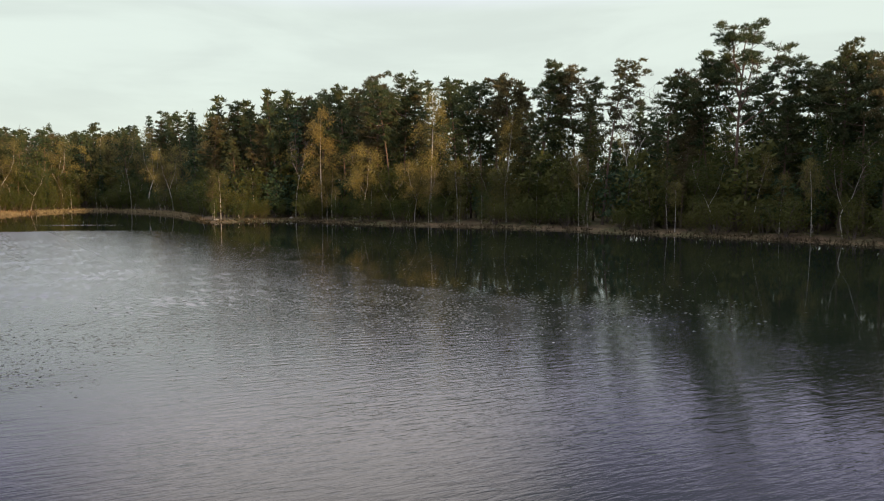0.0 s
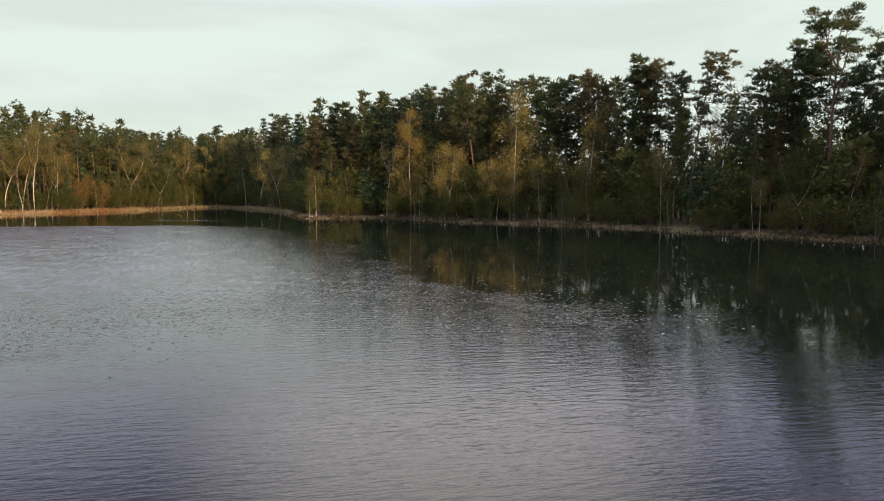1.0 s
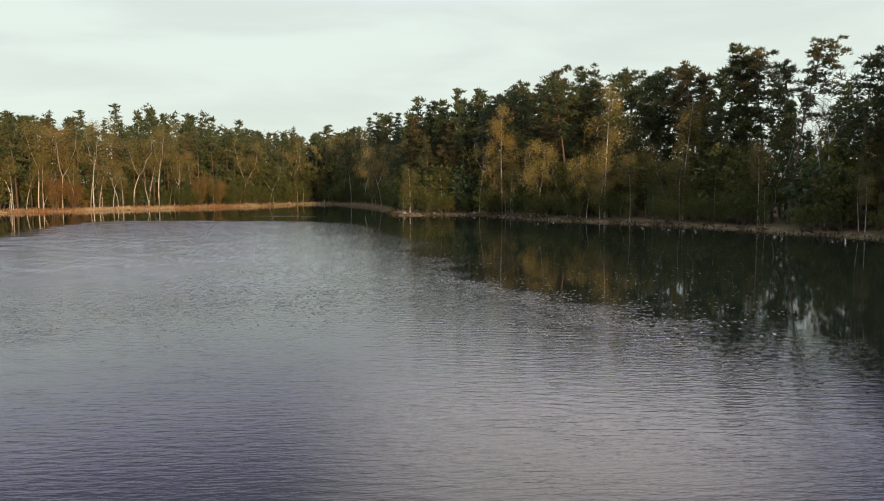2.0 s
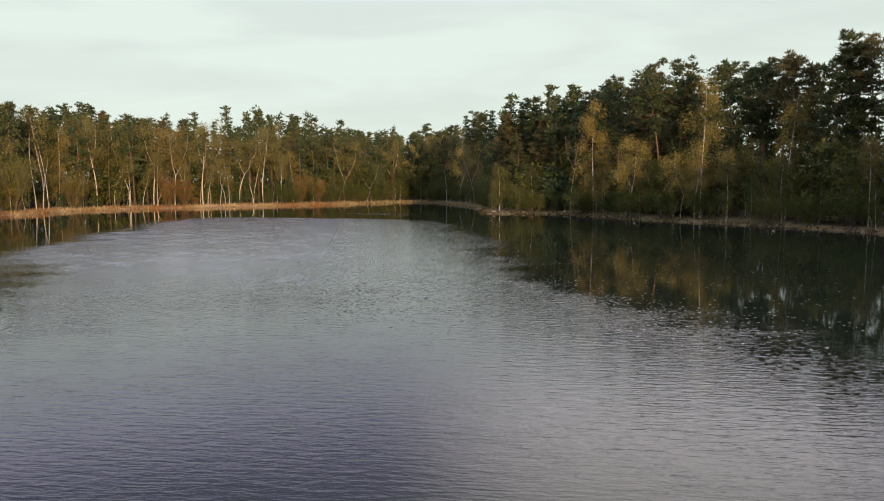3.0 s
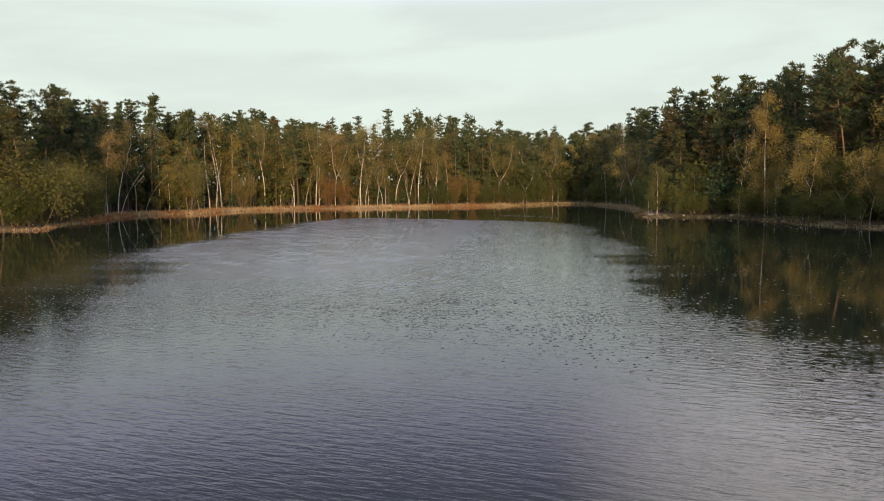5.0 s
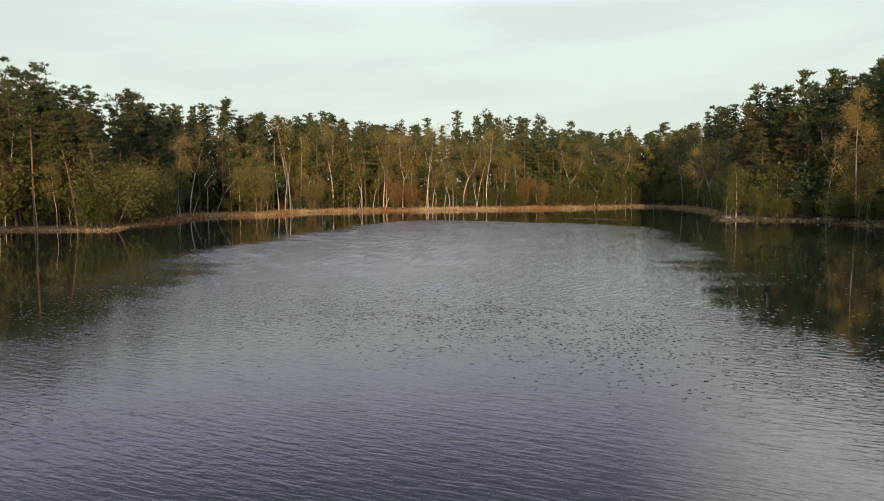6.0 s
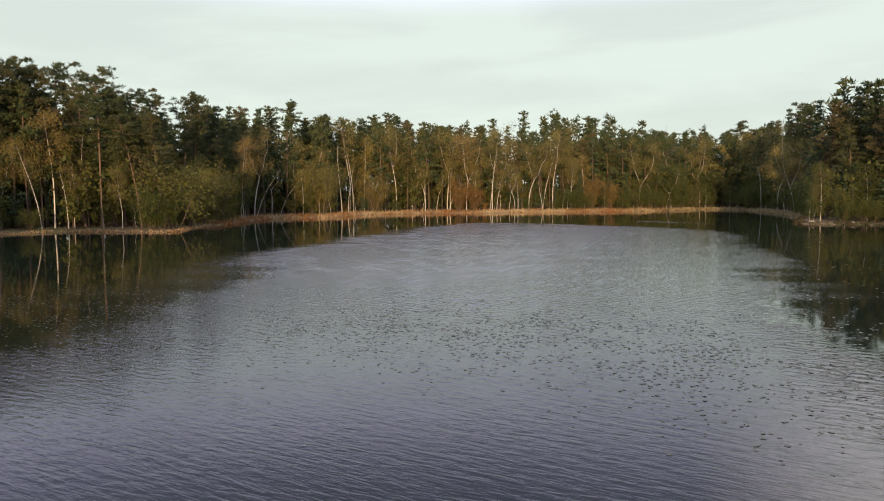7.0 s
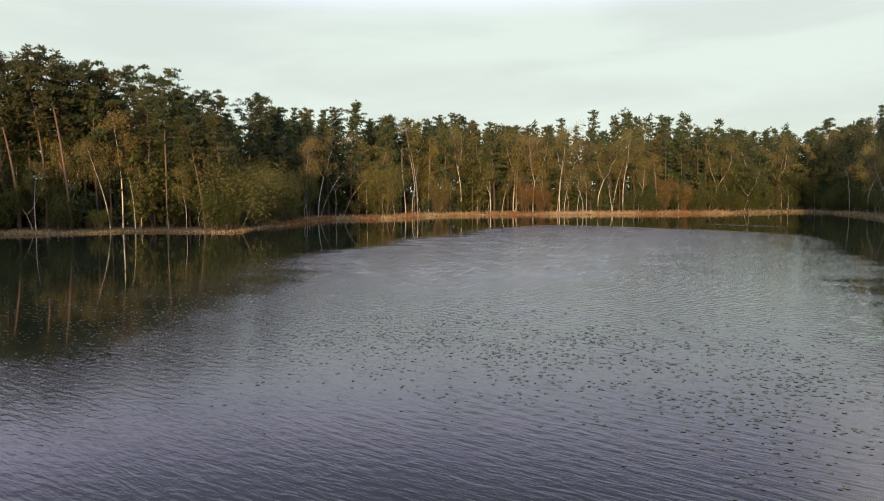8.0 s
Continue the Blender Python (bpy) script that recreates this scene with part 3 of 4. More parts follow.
PINE_MATS = (PINE_BARK, NEEDLES, PINE_BARK)
BIRCH_MATS = (BIRCH_BARK, BIRCH_LEAF, TWIG)
GOLD_MATS = (BIRCH_BARK, GOLD_LEAF, TWIG)
GREEN_MATS = (BIRCH_BARK, SHRUB_LEAF, TWIG)
kind("pine_a", "pine_tree", pine_geo(1, 20, 0.5, 3.1, 27, 46, dome=True), 20, PINE_MATS, "tall pine with bare reddish trunk and dark needle crown", group="lakeside pines")
kind("pine_b", "pine_tree", pine_geo(2, 20, 0.58, 2.9, 22, 46, sway=0.8, dome=True), 20, PINE_MATS, "slender pine with high clumped dark green crown", group="lakeside pines")
kind("pine_c", "pine_tree", pine_geo(3, 20, 0.43, 3.1, 30, 40), 20, PINE_MATS, "pine with deep ragged crown and warm brown bark", group="lakeside pines")
kind("pine_d", "pine_tree", pine_geo(4, 20, 0.55, 3.2, 22, 46, lean=0.05, lopsided=0.4, dome=True), 20, PINE_MATS, "leaning pine with a lopsided flat crown", group="lakeside pines")
kind("pine_e", "pine_tree", pine_geo(5, 20, 0.34, 2.7, 34, 38), 20, PINE_MATS, "narrow young pine with needles far down its trunk", group="lakeside pines")
kind("pine_big", "pine_tree", open_pine_geo(6), 23.2, PINE_MATS, "old broad pine with a wide open domed crown", group="lakeside pines")
kind("pine_arm", "pine_tree", pine_geo(7, 22, 0.62, 2.7, 20, 48, lean=0.10, lopsided=0.75, dome=True), 22, PINE_MATS, "crooked pine whose crown reaches out to one side", group="lakeside pines")
kind("pine_lean", "pine_tree", pine_geo(8, 22, 0.68, 2.8, 18, 48, lean=-0.11, sway=0.3, dome=True), 22, PINE_MATS, "tall leaning pine with pale reddish trunk and flat crown", group="lakeside pines")
kind("pine_thin", "pine_tree", pine_geo(9, 20, 0.8, 1.25, 16, 40, sway=0.25), 20, PINE_MATS, "thin tall pine with a small tuft of needles on top", group="lakeside pines")
kind("spruce_a", "spruce_tree", spruce_geo(11), 18, (TWIG, SPRUCE, TWIG), "dark pointed spruce among the pines", group="lakeside spruces")
kind("spruce_b", "spruce_tree", spruce_geo(12, 18, 1.7), 18, (TWIG, SPRUCE, TWIG), "narrow dark spruce with a thin tip", group="lakeside spruces")
kind("birch_a", "birch_tree", birch_geo(21, low=0.48), 14, BIRCH_MATS, "forked white birch with thin yellowish spring leaves", group="lakeside birches")
kind("birch_b", "birch_tree", birch_geo(22, 14, 2.0, 1, lean=0.05, low=0.5), 14, BIRCH_MATS, "slim white birch with airy yellow-green crown", group="lakeside birches")
kind("birch_c", "birch_tree", birch_geo(23, 14, 2.5, 3, 0.38, low=0.46), 14, BIRCH_MATS, "birch with three white stems and ochre leaves", group="lakeside birches")
kind("birch_d", "birch_tree", birch_geo(24, 14, 1.8, 1, lean=-0.16, low=0.5, leaves=1500), 14, BIRCH_MATS, "leaning thin birch with white curved trunk", group="lakeside birches")
kind("birch_big", "birch_tree", birch_geo(25, 17, 3.6, 3, 0.5, leaves=3600, low=0.5, droop=0.25), 17, BIRCH_MATS, "large white birch with broad ochre crown on the grassy bank", group="lakeside birches")
kind("birch_fork", "birch_tree", birch_geo(26, 15, 2.6, 2, 0.33, leaves=2600, low=0.5, droop=0.25), 15, BIRCH_MATS, "birch forked low into two white limbs", group="lakeside birches")
kind("birch_weep", "birch_tree", birch_geo(27, 16, 2.5, 1, leaves=5200, low=0.16, droop=0.9), 16, GOLD_MATS, "tall drooping birch with dense yellow-ochre leaves", group="lakeside birches")
kind("birch_gold", "birch_tree", birch_geo(28, 12, 2.9, 2, 0.35, leaves=4200, low=0.22, droop=0.6), 12, GOLD_MATS, "golden birch with a dense rounded crown above the shore", group="lakeside birches")
kind("green_a", "young_tree", birch_geo(31, 10, 2.3, 2, 0.3, leaves=2600, low=0.2), 10, GREEN_MATS, "young green broadleaf tree at the water's edge", group="young trees")
kind("green_b", "young_tree", birch_geo(32, 10, 1.9, 1, leaves=2200, low=0.15, lean=0.08), 10, GREEN_MATS, "slim young tree with olive-green leaves", group="young trees")
kind("bare_a", "bare_birch", birch_geo(41, 14, 1.8, 2, 0.5, leaves=0, low=0.5), 14, (BIRCH_BARK, BIRCH_LEAF, TWIG), "leafless birch with pale twigs", group="bare birches")
kind("snag", "birch_snag", birch_geo(42, 11, 0.5, 1, leaves=0, low=0.8, lean=0.03), 11, (BIRCH_BARK, BIRCH_LEAF, BIRCH_BARK), "dead white birch stem without a crown", group="birch snags")
kind("snag_lean", "birch_snag", birch_geo(43, 7, 0.6, 1, leaves=0, low=0.8, lean=0.42), 7, (BIRCH_BARK, BIRCH_LEAF, BIRCH_BARK), "thin leaning white birch stem over the bank", group="birch snags")
kind("shrub_a", "shrub", shrub_geo(51), 4, (TWIG, SHRUB_LEAF, TWIG), "olive-green bush on the lake shore", "bush", "shore bushes")
kind("shrub_b", "shrub", shrub_geo(52, 4, 2.3, 1900, 7), 4, (TWIG, SHRUB_LEAF, TWIG), "broad dense green bush under the trees", "bush", "shore bushes")
kind("shrub_c", "shrub", shrub_geo(53, 4, 1.5, 1200, 4), 4, (TWIG, RUST_LEAF, TWIG), "rust-orange bush on the grassy bank", "bush", "shore bushes")
kind("willow", "willow_tree", shrub_geo(55, 9, 4.0, 5600, 13), 9, (TWIG, WILLOW_LEAF, TWIG), "broad rounded olive-gold willow by the water", "tree", "shore willows")
kind("rust", "shrub", shrub_geo(56, 7, 2.7, 3400, 9), 7, (TWIG, RUST_LEAF, TWIG), "tall rust-orange bush among the birches", "bush", "shore bushes")
kind("gold", "willow_bush", shrub_geo(54, 5, 2.6, 2600, 8), 5, (TWIG, GOLD_LEAF, TWIG), "rounded golden-green willow bush by the water", "bush", "shore bushes")


def place(key, x, y, height, turn=None, label=""):
    """Sets a tree of a kind at x, y, as tall as told."""
    k = KINDS[key]
    d = float(inland([(x, y)])[0])
    z = float(land_height(np.array([d]), np.array([x]), np.array([y]))[0])
    turn = rand.uniform(0, 360) if turn is None else turn
    s = height / k["height"]
    wide = s * rand.uniform(0.92, 1.12)
    m = pose(x, y, z - 0.05, rand.uniform(-1.5, 1.5), rand.uniform(-1.5, 1.5), turn) @ Matrix.Diagonal((wide, wide, s, 1))
    if k["first"] is None:
        k["first"] = ob = build_tree(k["name"], k["geos"], *k["mats"], k["category"])
        ob.matrix_basis = m
    else:
        first = k["first"]
        ob = copy_thing(first, Matrix.Identity(4))
        ob.matrix_basis = m
    tagged(ob, label or k["label"], k["category"], k["group"])
    TAKEN.append((x, y))
    return ob


TAKEN = []

# ---- trees that stand out, one by one ----
place("pine_arm", 19.7, 92.0, 20.7, 0)
place("pine_big", 31.8, 80.3, 21.6, 0, "old broad pine towering over its neighbours with an open domed crown")
place("pine_d", 30.4, 84.1, 16.5, 180)
place("pine_a", 34.9, 81.1, 16.8)
place("pine_e", 12.3, 98.2, 21.6)
place("pine_a", 15.8, 97.9, 20.2)
place("pine_b", 17.6, 98.6, 20.0)
place("pine_c", 18.2, 94.6, 18.8)
place("pine_c", 1.5, 106.1, 20.4)
place("pine_b", 3.7, 109.1, 20.1)
place("pine_a", 5.3, 106.2, 19.6)
place("pine_c", 7.3, 106.3, 20.5)
place("pine_a", 8.8, 102.3, 19.9)
place("pine_c", 10.7, 103.4, 19.0)
place("pine_c", 25.5, 84.7, 17.7)
place("pine_a", 27.9, 87.5, 18.2)
place("pine_b", 28.9, 85.5, 19.1)
place("pine_c", 35.9, 77.5, 16.4)
place("pine_b", 38.1, 77.8, 17.1)
place("pine_a", 38.7, 71.7, 18.6)
place("pine_c", 40.6, 70.9, 17.9)
place("pine_d", 41.2, 68.8, 17.1)
place("pine_a", 39.6, 76.3, 17.3)
place("pine_c", 42.3, 76.2, 17.7)
place("birch_weep", -2.2, 103.9, 18.7)
place("pine_a", -6.7, 111.7, 21.8)
place("pine_c", -10.4, 111.4, 20.6)
place("pine_a", -12.8, 116.5, 22.0)
place("pine_c", -16.1, 115.1, 20.7)
place("pine_b", -8.4, 108.6, 19.7)
place("pine_c", -5.0, 113.0, 19.9)
place("birch_weep", -19.4, 113.6, 16.8)
place("birch_gold", -12.8, 107.3, 11.2)
place("bare_a", -24.5, 118.1, 13.0)
place("bare_a", 22.0, 89.9, 17.1)
place("bare_a", 23.2, 90.1, 16.1)
place("birch_d", 32.1, 76.6, 8.4, 180)
place("birch_b", 35.6, 71.0, 7.6)
place("birch_b", 25.2, 80.2, 5.6)
place("birch_weep", 8.2, 99.5, 15.2)
place("birch_a", -2.5, 101.1, 7.4)
place("pine_c", -28.7, 133.4, 21.4)
place("pine_a", -31.4, 134.0, 20.2)
place("pine_c", -35.8, 130.7, 20.0)
place("pine_e", -32.9, 125.6, 18.4)
place("pine_c", -25.3, 127.9, 20.6)
place("pine_b", -19.5, 122.2, 20.9)
place("pine_c", -38.4, 131.2, 18.0)
place("spruce_a", -48.7, 141.7, 20.3)
place("pine_c", -40.9, 129.4, 17.6)
place("pine_c", -55.8, 153.8, 20.1)
place("pine_a", -60.9, 160.9, 21.0)
place("spruce_a", -68.9, 170.3, 22.3)
place("pine_e", -63.1, 161.7, 19.8)
place("spruce_b", -76.2, 179.5, 20.6)
place("pine_c", -78.3, 178.5, 19.7)
place("pine_a", -91.4, 188.9, 20.5)
place("pine_c", -94.0, 185.2, 18.0)
place("pine_c", -84.8, 184.1, 18.7)
place("birch_weep", -48.7, 150.3, 18.4)
place("birch_gold", -54.6, 145.0, 13.2)
place("birch_c", -65.2, 159.2, 17.6)
place("birch_a", -76.1, 169.6, 16.9)
place("birch_weep", -83.3, 174.8, 17.2)
place("birch_c", -88.7, 167.7, 16.2)
place("snag", -70.6, 162.7, 10.0, 180)
place("pine_e", -34.2, 111.9, 2.9, None, "small young pine on the grassy point")
place("pine_e", -31.6, 112.6, 2.2, None, "small young pine on the grassy point")
place("shrub_a", -32.5, 114.0, 2.7)
place("shrub_b", -30.9, 116.2, 3.3)
place("birch_b", -16.9, 110.5, 5.1)
place("birch_b", -18.2, 110.9, 3.8)

place("birch_big", -118.9, 101.3, 18.4, 58)
place("pine_thin", -122.6, 79.3, 22.4, None, "tall thin pine that rises above the birches")
place("pine_e", -124.0, 74.7, 21.0)
place("spruce_b", -114.2, 129.5, 19.9)
place("birch_big", -103.4, 133.2, 17.7)
place("birch_a", -105.4, 127.7, 14.8)
place("birch_big", -107.7, 118.9, 17.8, 238)
place("birch_fork", -91.9, 149.4, 15.2, 58)
place("birch_c", -118.0, 108.3, 16.9)
place("birch_b", -114.0, 105.4, 10.5)
place("birch_a", -120.0, 90.5, 18.8)
place("birch_weep", -120.1, 93.9, 16.0)
place("snag", -114.1, 85.2, 14.3)
place("snag", -115.2, 87.2, 10.2)
place("snag", -118.1, 90.2, 14.0)
place("snag_lean", -108.2, 64.9, 8.3, 58)
place("snag_lean", -112.9, 71.5, 6.9, 58)
place("snag_lean", -111.2, 109.5, 6.2, 58)
place("birch_a", -110.4, 65.5, 15.7)
place("birch_d", -110.3, 80.7, 5.6)
place("birch_b", -110.6, 78.4, 5.1)
place("birch_b", -113.0, 76.2, 8.7)
place("willow", -111.3, 79.4, 10.4)
place("willow", -116.5, 94.2, 7.7)
place("willow", -91.9, 49.7, 9.7)
place("willow", -89.2, 46.9, 8.3)
place("willow", -95.7, 53.6, 8.0)
place("rust", -95.3, 136.5, 7.5)
place("rust", -93.1, 140.3, 6.3)
place("rust", -110.0, 111.3, 7.0)
place("rust", -108.1, 114.2, 6.1)
place("birch_b", -98.3, 133.8, 11.1)
place("birch_d", -105.8, 118.4, 9.0, 238)
place("birch_b", -104.4, 123.4, 7.9)
place("birch_c", -112.9, 115.9, 16.8)
place("birch_a", -116.1, 113.0, 17.4)
place("pine_lean", -91.7, 24.9, 22.4, 58)
place("pine_b", -95.0, 19.4, 21.4)
place("pine_b", -95.4, 22.5, 20.9)
place("pine_a", -95.7, 27.1, 21.2)
place("pine_c", -98.0, 29.1, 21.1)
place("pine_b", -96.1, 30.7, 21.3)
place("pine_a", -97.8, 32.3, 21.5)
place("birch_b", -92.0, 30.9, 14.9)
place("birch_d", -91.2, 29.3, 11.1, 58)
place("pine_b", -89.3, 35.9, 19.5)
place("pine_a", -95.0, 35.1, 18.9)
place("pine_c", -92.2, 38.9, 18.2)
place("pine_a", -88.9, 41.1, 17.8)
place("pine_c", -89.2, 44.1, 17.6)
place("pine_b", -94.7, 48.0, 18.6)
place("pine_lean", -84.4, 39.5, 14.2, 58)
place("pine_c", -84.6, 42.0, 14.6)
place("spruce_a", -104.3, 55.0, 19.2)
place("spruce_a", -112.9, 62.5, 20.3)
place("pine_c", -106.6, 57.9, 18.4)
place("pine_c", -100.3, 51.6, 17.7)
place("pine_c", -117.7, 67.4, 19.9)
place("birch_b", -92.0, 21.0, 8.5)
place("snag", -89.5, 32.0, 7.6)
place("snag", -86.3, 35.4, 5.3)
place("birch_a", -85.4, 37.4, 7.5)
place("birch_c", -91.0, 33.0, 8.3)
place("pine_a", -96.7, 18.0, 22.1)
place("pine_c", -98.1, 21.1, 21.5)
place("pine_c", -97.9, 24.4, 21.2)
place("pine_a", -97.7, 25.7, 21.3)
place("pine_e", -124.3, 84.2, 19.4)
place("pine_e", -121.7, 86.8, 19.5)
place("spruce_a", -128.7, 99.1, 20.8)
place("pine_c", -129.5, 104.3, 20.0)
place("pine_c", -130.2, 110.0, 21.7)
place("spruce_b", -129.3, 112.6, 21.5)
place("pine_c", -122.4, 116.2, 19.0)
place("pine_e", -121.8, 120.6, 19.3)
place("pine_c", -118.8, 123.4, 19.1)
place("spruce_a", -112.2, 137.4, 17.9)
place("pine_e", -110.6, 143.4, 19.2)
place("pine_c", -104.8, 148.3, 17.4)
place("spruce_a", -101.6, 158.0, 18.4)
place("spruce_a", -100.3, 160.8, 17.3)
place("pine_c", -98.4, 166.0, 16.9)
place("bare_a", -94.0, 164.1, 18.2)
place("spruce_b", -97.4, 176.5, 17.2)
place("pine_c", -95.6, 180.6, 17.8)
place("green_a", -88.6, 154.5, 10.7)
place("green_a", -88.0, 168.8, 9.0)

place("green_a", -95.5, 54.4, 7.0)
place("green_a", -103.3, 60.3, 8.4)
place("birch_a", -104.8, 61.2, 13.2)
place("pine_e", -103.1, 57.4, 18.1)
place("spruce_b", -112.9, 65.2, 18.9)
place("spruce_a", -118.1, 70.1, 20.6)
place("pine_e", -38.6, 119.5, 7.5)
place("pine_c", -36.0, 124.0, 13.5)
place("green_a", -33.3, 116.6, 4.1)
place("birch_gold", -4.5, 102.7, 8.6)

place("pine_e", -124.3, 82.7, 19.3)
place("pine_e", -123.4, 86.3, 20.0)
place("pine_c", -123.9, 91.4, 19.7)
place("spruce_b", -127.6, 97.7, 21.2)
place("pine_e", -129.5, 102.4, 21.4)
place("pine_e", -129.8, 105.5, 21.9)
place("pine_c", -128.1, 109.5, 20.2)
place("spruce_b", -126.4, 113.6, 19.3)
place("pine_e", -123.3, 118.3, 19.2)


# ---- the rows of trees behind the shore ----
def walk_shore(spacing, offset, first, last):
    """Places along the shore between two bends of the outline, offset metres inland."""
    n = len(SHORE)
    a, b = int(first / len(OUTLINE) * n), int(last / len(OUTLINE) * n)
    run = SHORE[np.arange(a, b + 1) % n]
    gaps = np.linalg.norm(np.diff(run, axis=0), axis=1)
    s = np.concatenate([[0], np.cumsum(gaps)])
    for at in np.arange(0, s[-1], spacing):
        at += rand.uniform(-0.4, 0.4) * spacing
        k = min(max(int(np.searchsorted(s, at)) - 1, 0), len(gaps) - 1)
        d = (run[k + 1] - run[k]) / gaps[k]
        p = run[k] + d * (at - s[k])
        out = np.array([d[1], -d[0]])
        if inland([p + out * 0.5])[0] < 0:
            out = -out
        yield p + out * (offset + rand.uniform(-0.3, 0.3) * min(offset, 4.0))


def clear_of(x, y, gap):
    taken = np.array(TAKEN)
    return bool((((taken - (x, y)) ** 2).sum(1) > gap * gap).all())


def fill(spacing, offset, first, last, choice, heights, gap):
    for x, y in walk_shore(spacing, offset, first, last):
        if inland([(x, y)])[0] > min(0.6, 0.4 * offset) and clear_of(x, y, gap):
            place(rand.choice(choice), float(x), float(y), rand.uniform(*heights))


PINES = ["pine_a", "pine_b", "pine_c", "pine_d", "pine_e"]
# the near right shore: a thin belt of pines over green undergrowth
fill(3.2, 2.0, -2, 11, ["shrub_a", "shrub_b", "shrub_b", "green_b"], (2.5, 5.0), 1.2)
fill(3.8, 4.5, -2, 11, ["green_a", "green_b", "green_a", "birch_b"], (6.0, 9.5), 1.6)
fill(6.5, 9.0, -2, 11, PINES, (15.0, 18.5), 2.6)
fill(3.8, 10.5, -1, 4, ["green_a", "pine_e", "birch_weep", "spruce_a"], (10.0, 14.0), 1.7)
fill(4.2, 7.0, -1.5, 3.4, ["green_a", "green_b", "spruce_b", "pine_e"], (9.0, 13.5), 1.5)
fill(6.5, 11.0, 4, 9, ["green_a", "pine_e", "birch_a"], (9.0, 13.0), 1.7)
# the north-east side of the inlet: dark and dense
fill(3.4, 2.2, 11, 17, ["shrub_a", "shrub_b", "green_a"], (2.5, 6.0), 1.3)
fill(4.2, 6.0, 11, 17, ["green_a", "birch_a", "birch_weep", "pine_e", "spruce_a"], (9.0, 13.0), 1.8)
fill(4.4, 11.0, 11, 17, PINES + ["spruce_a", "spruce_b"], (14.0, 18.0), 2.2)
fill(2.6, 1.8, 14.5, 18.3, ["shrub_b", "shrub_a", "green_b"], (3.0, 5.5), 1.1)
fill(3.0, 4.6, 14.5, 18.3, ["green_a", "pine_e", "spruce_a", "green_a"], (7.0, 11.0), 1.5)
# the far and western shores: birches in front, pines behind
fill(7.0, 4.0, 18, 25, ["shrub_c", "shrub_a", "gold", "shrub_c"], (1.8, 3.6), 1.6)
fill(4.5, 5.0, 18, 25, ["snag", "birch_d", "birch_b", "bare_a"], (6.0, 10.0), 1.5)
fill(4.2, 7.0, 18, 25, ["birch_a", "birch_b", "birch_c", "birch_d", "birch_fork"], (9.0, 13.5), 1.8)
fill(4.2, 11.0, 17, 26, PINES + ["birch_a", "birch_weep"], (12.0, 16.0), 2.0)
fill(3.0, 2.5, 25, 33, ["shrub_a", "shrub_b", "shrub_b", "green_b"], (2.5, 6.0), 1.3)
fill(2.6, 4.5, 25, 33, ["green_a", "green_b", "green_a", "birch_d", "shrub_b"], (5.0, 9.0), 1.4)
fill(3.0, 8.0, 25, 33, ["green_a", "birch_a", "birch_weep", "pine_e", "pine_c", "green_b"], (9.0, 14.0), 1.5)
fill(4.4, 11.0, 25, 34, PINES, (15.0, 18.0), 2.2)


# ---- the woods further in, as one mass of trees ----
def patch(x0, y0, x1, y1, spacing):
    """Places all over a rectangle."""
    for x in np.arange(x0, x1, spacing):
        for y in np.arange(y0, y1, spacing):
            yield np.array([x + rand.uniform(-0.45, 0.45) * spacing, y + rand.uniform(-0.45, 0.45) * spacing])


def mass(name, label, kinds, weights, rows, gap, least):
    """Trees or bushes too many and too far in to tell apart, joined by material."""
    parts = {}
    for row in rows:
        heights = row[-1]
        for x, y in patch(*row[1:-1]) if row[0] == "patch" else walk_shore(row[3], row[2], row[0], row[1]):
            d = float(inland([(x, y)])[0])
            if d < least or not clear_of(x, y, gap):
                continue
            (trunk, _, crown), tall, leaf, stem = kinds[rand.choice(weights)]
            z = float(land_height(np.array([d]), np.array([x]), np.array([y]))[0]) - 0.05
            s, a = rand.uniform(*heights) / tall, rand.uniform(0, 6.28)
            turn = np.array([[math.cos(a), -math.sin(a), 0], [math.sin(a), math.cos(a), 0], [0, 0, 1]]) * s
            for geo, mat, piece in ((trunk, stem, "trunks"), (crown, leaf, "crowns")):
                parts.setdefault((piece, mat.name), Geo()).join(geo, turn, np.array([x, y, z]))
            if gap > 1:
                TAKEN.append((x, y))
    whole = tagged(new(name), label, "woods", kind="stuff")
    for (piece, mat), geo in parts.items():
        part(piece, geo, bpy.data.materials[mat], whole)


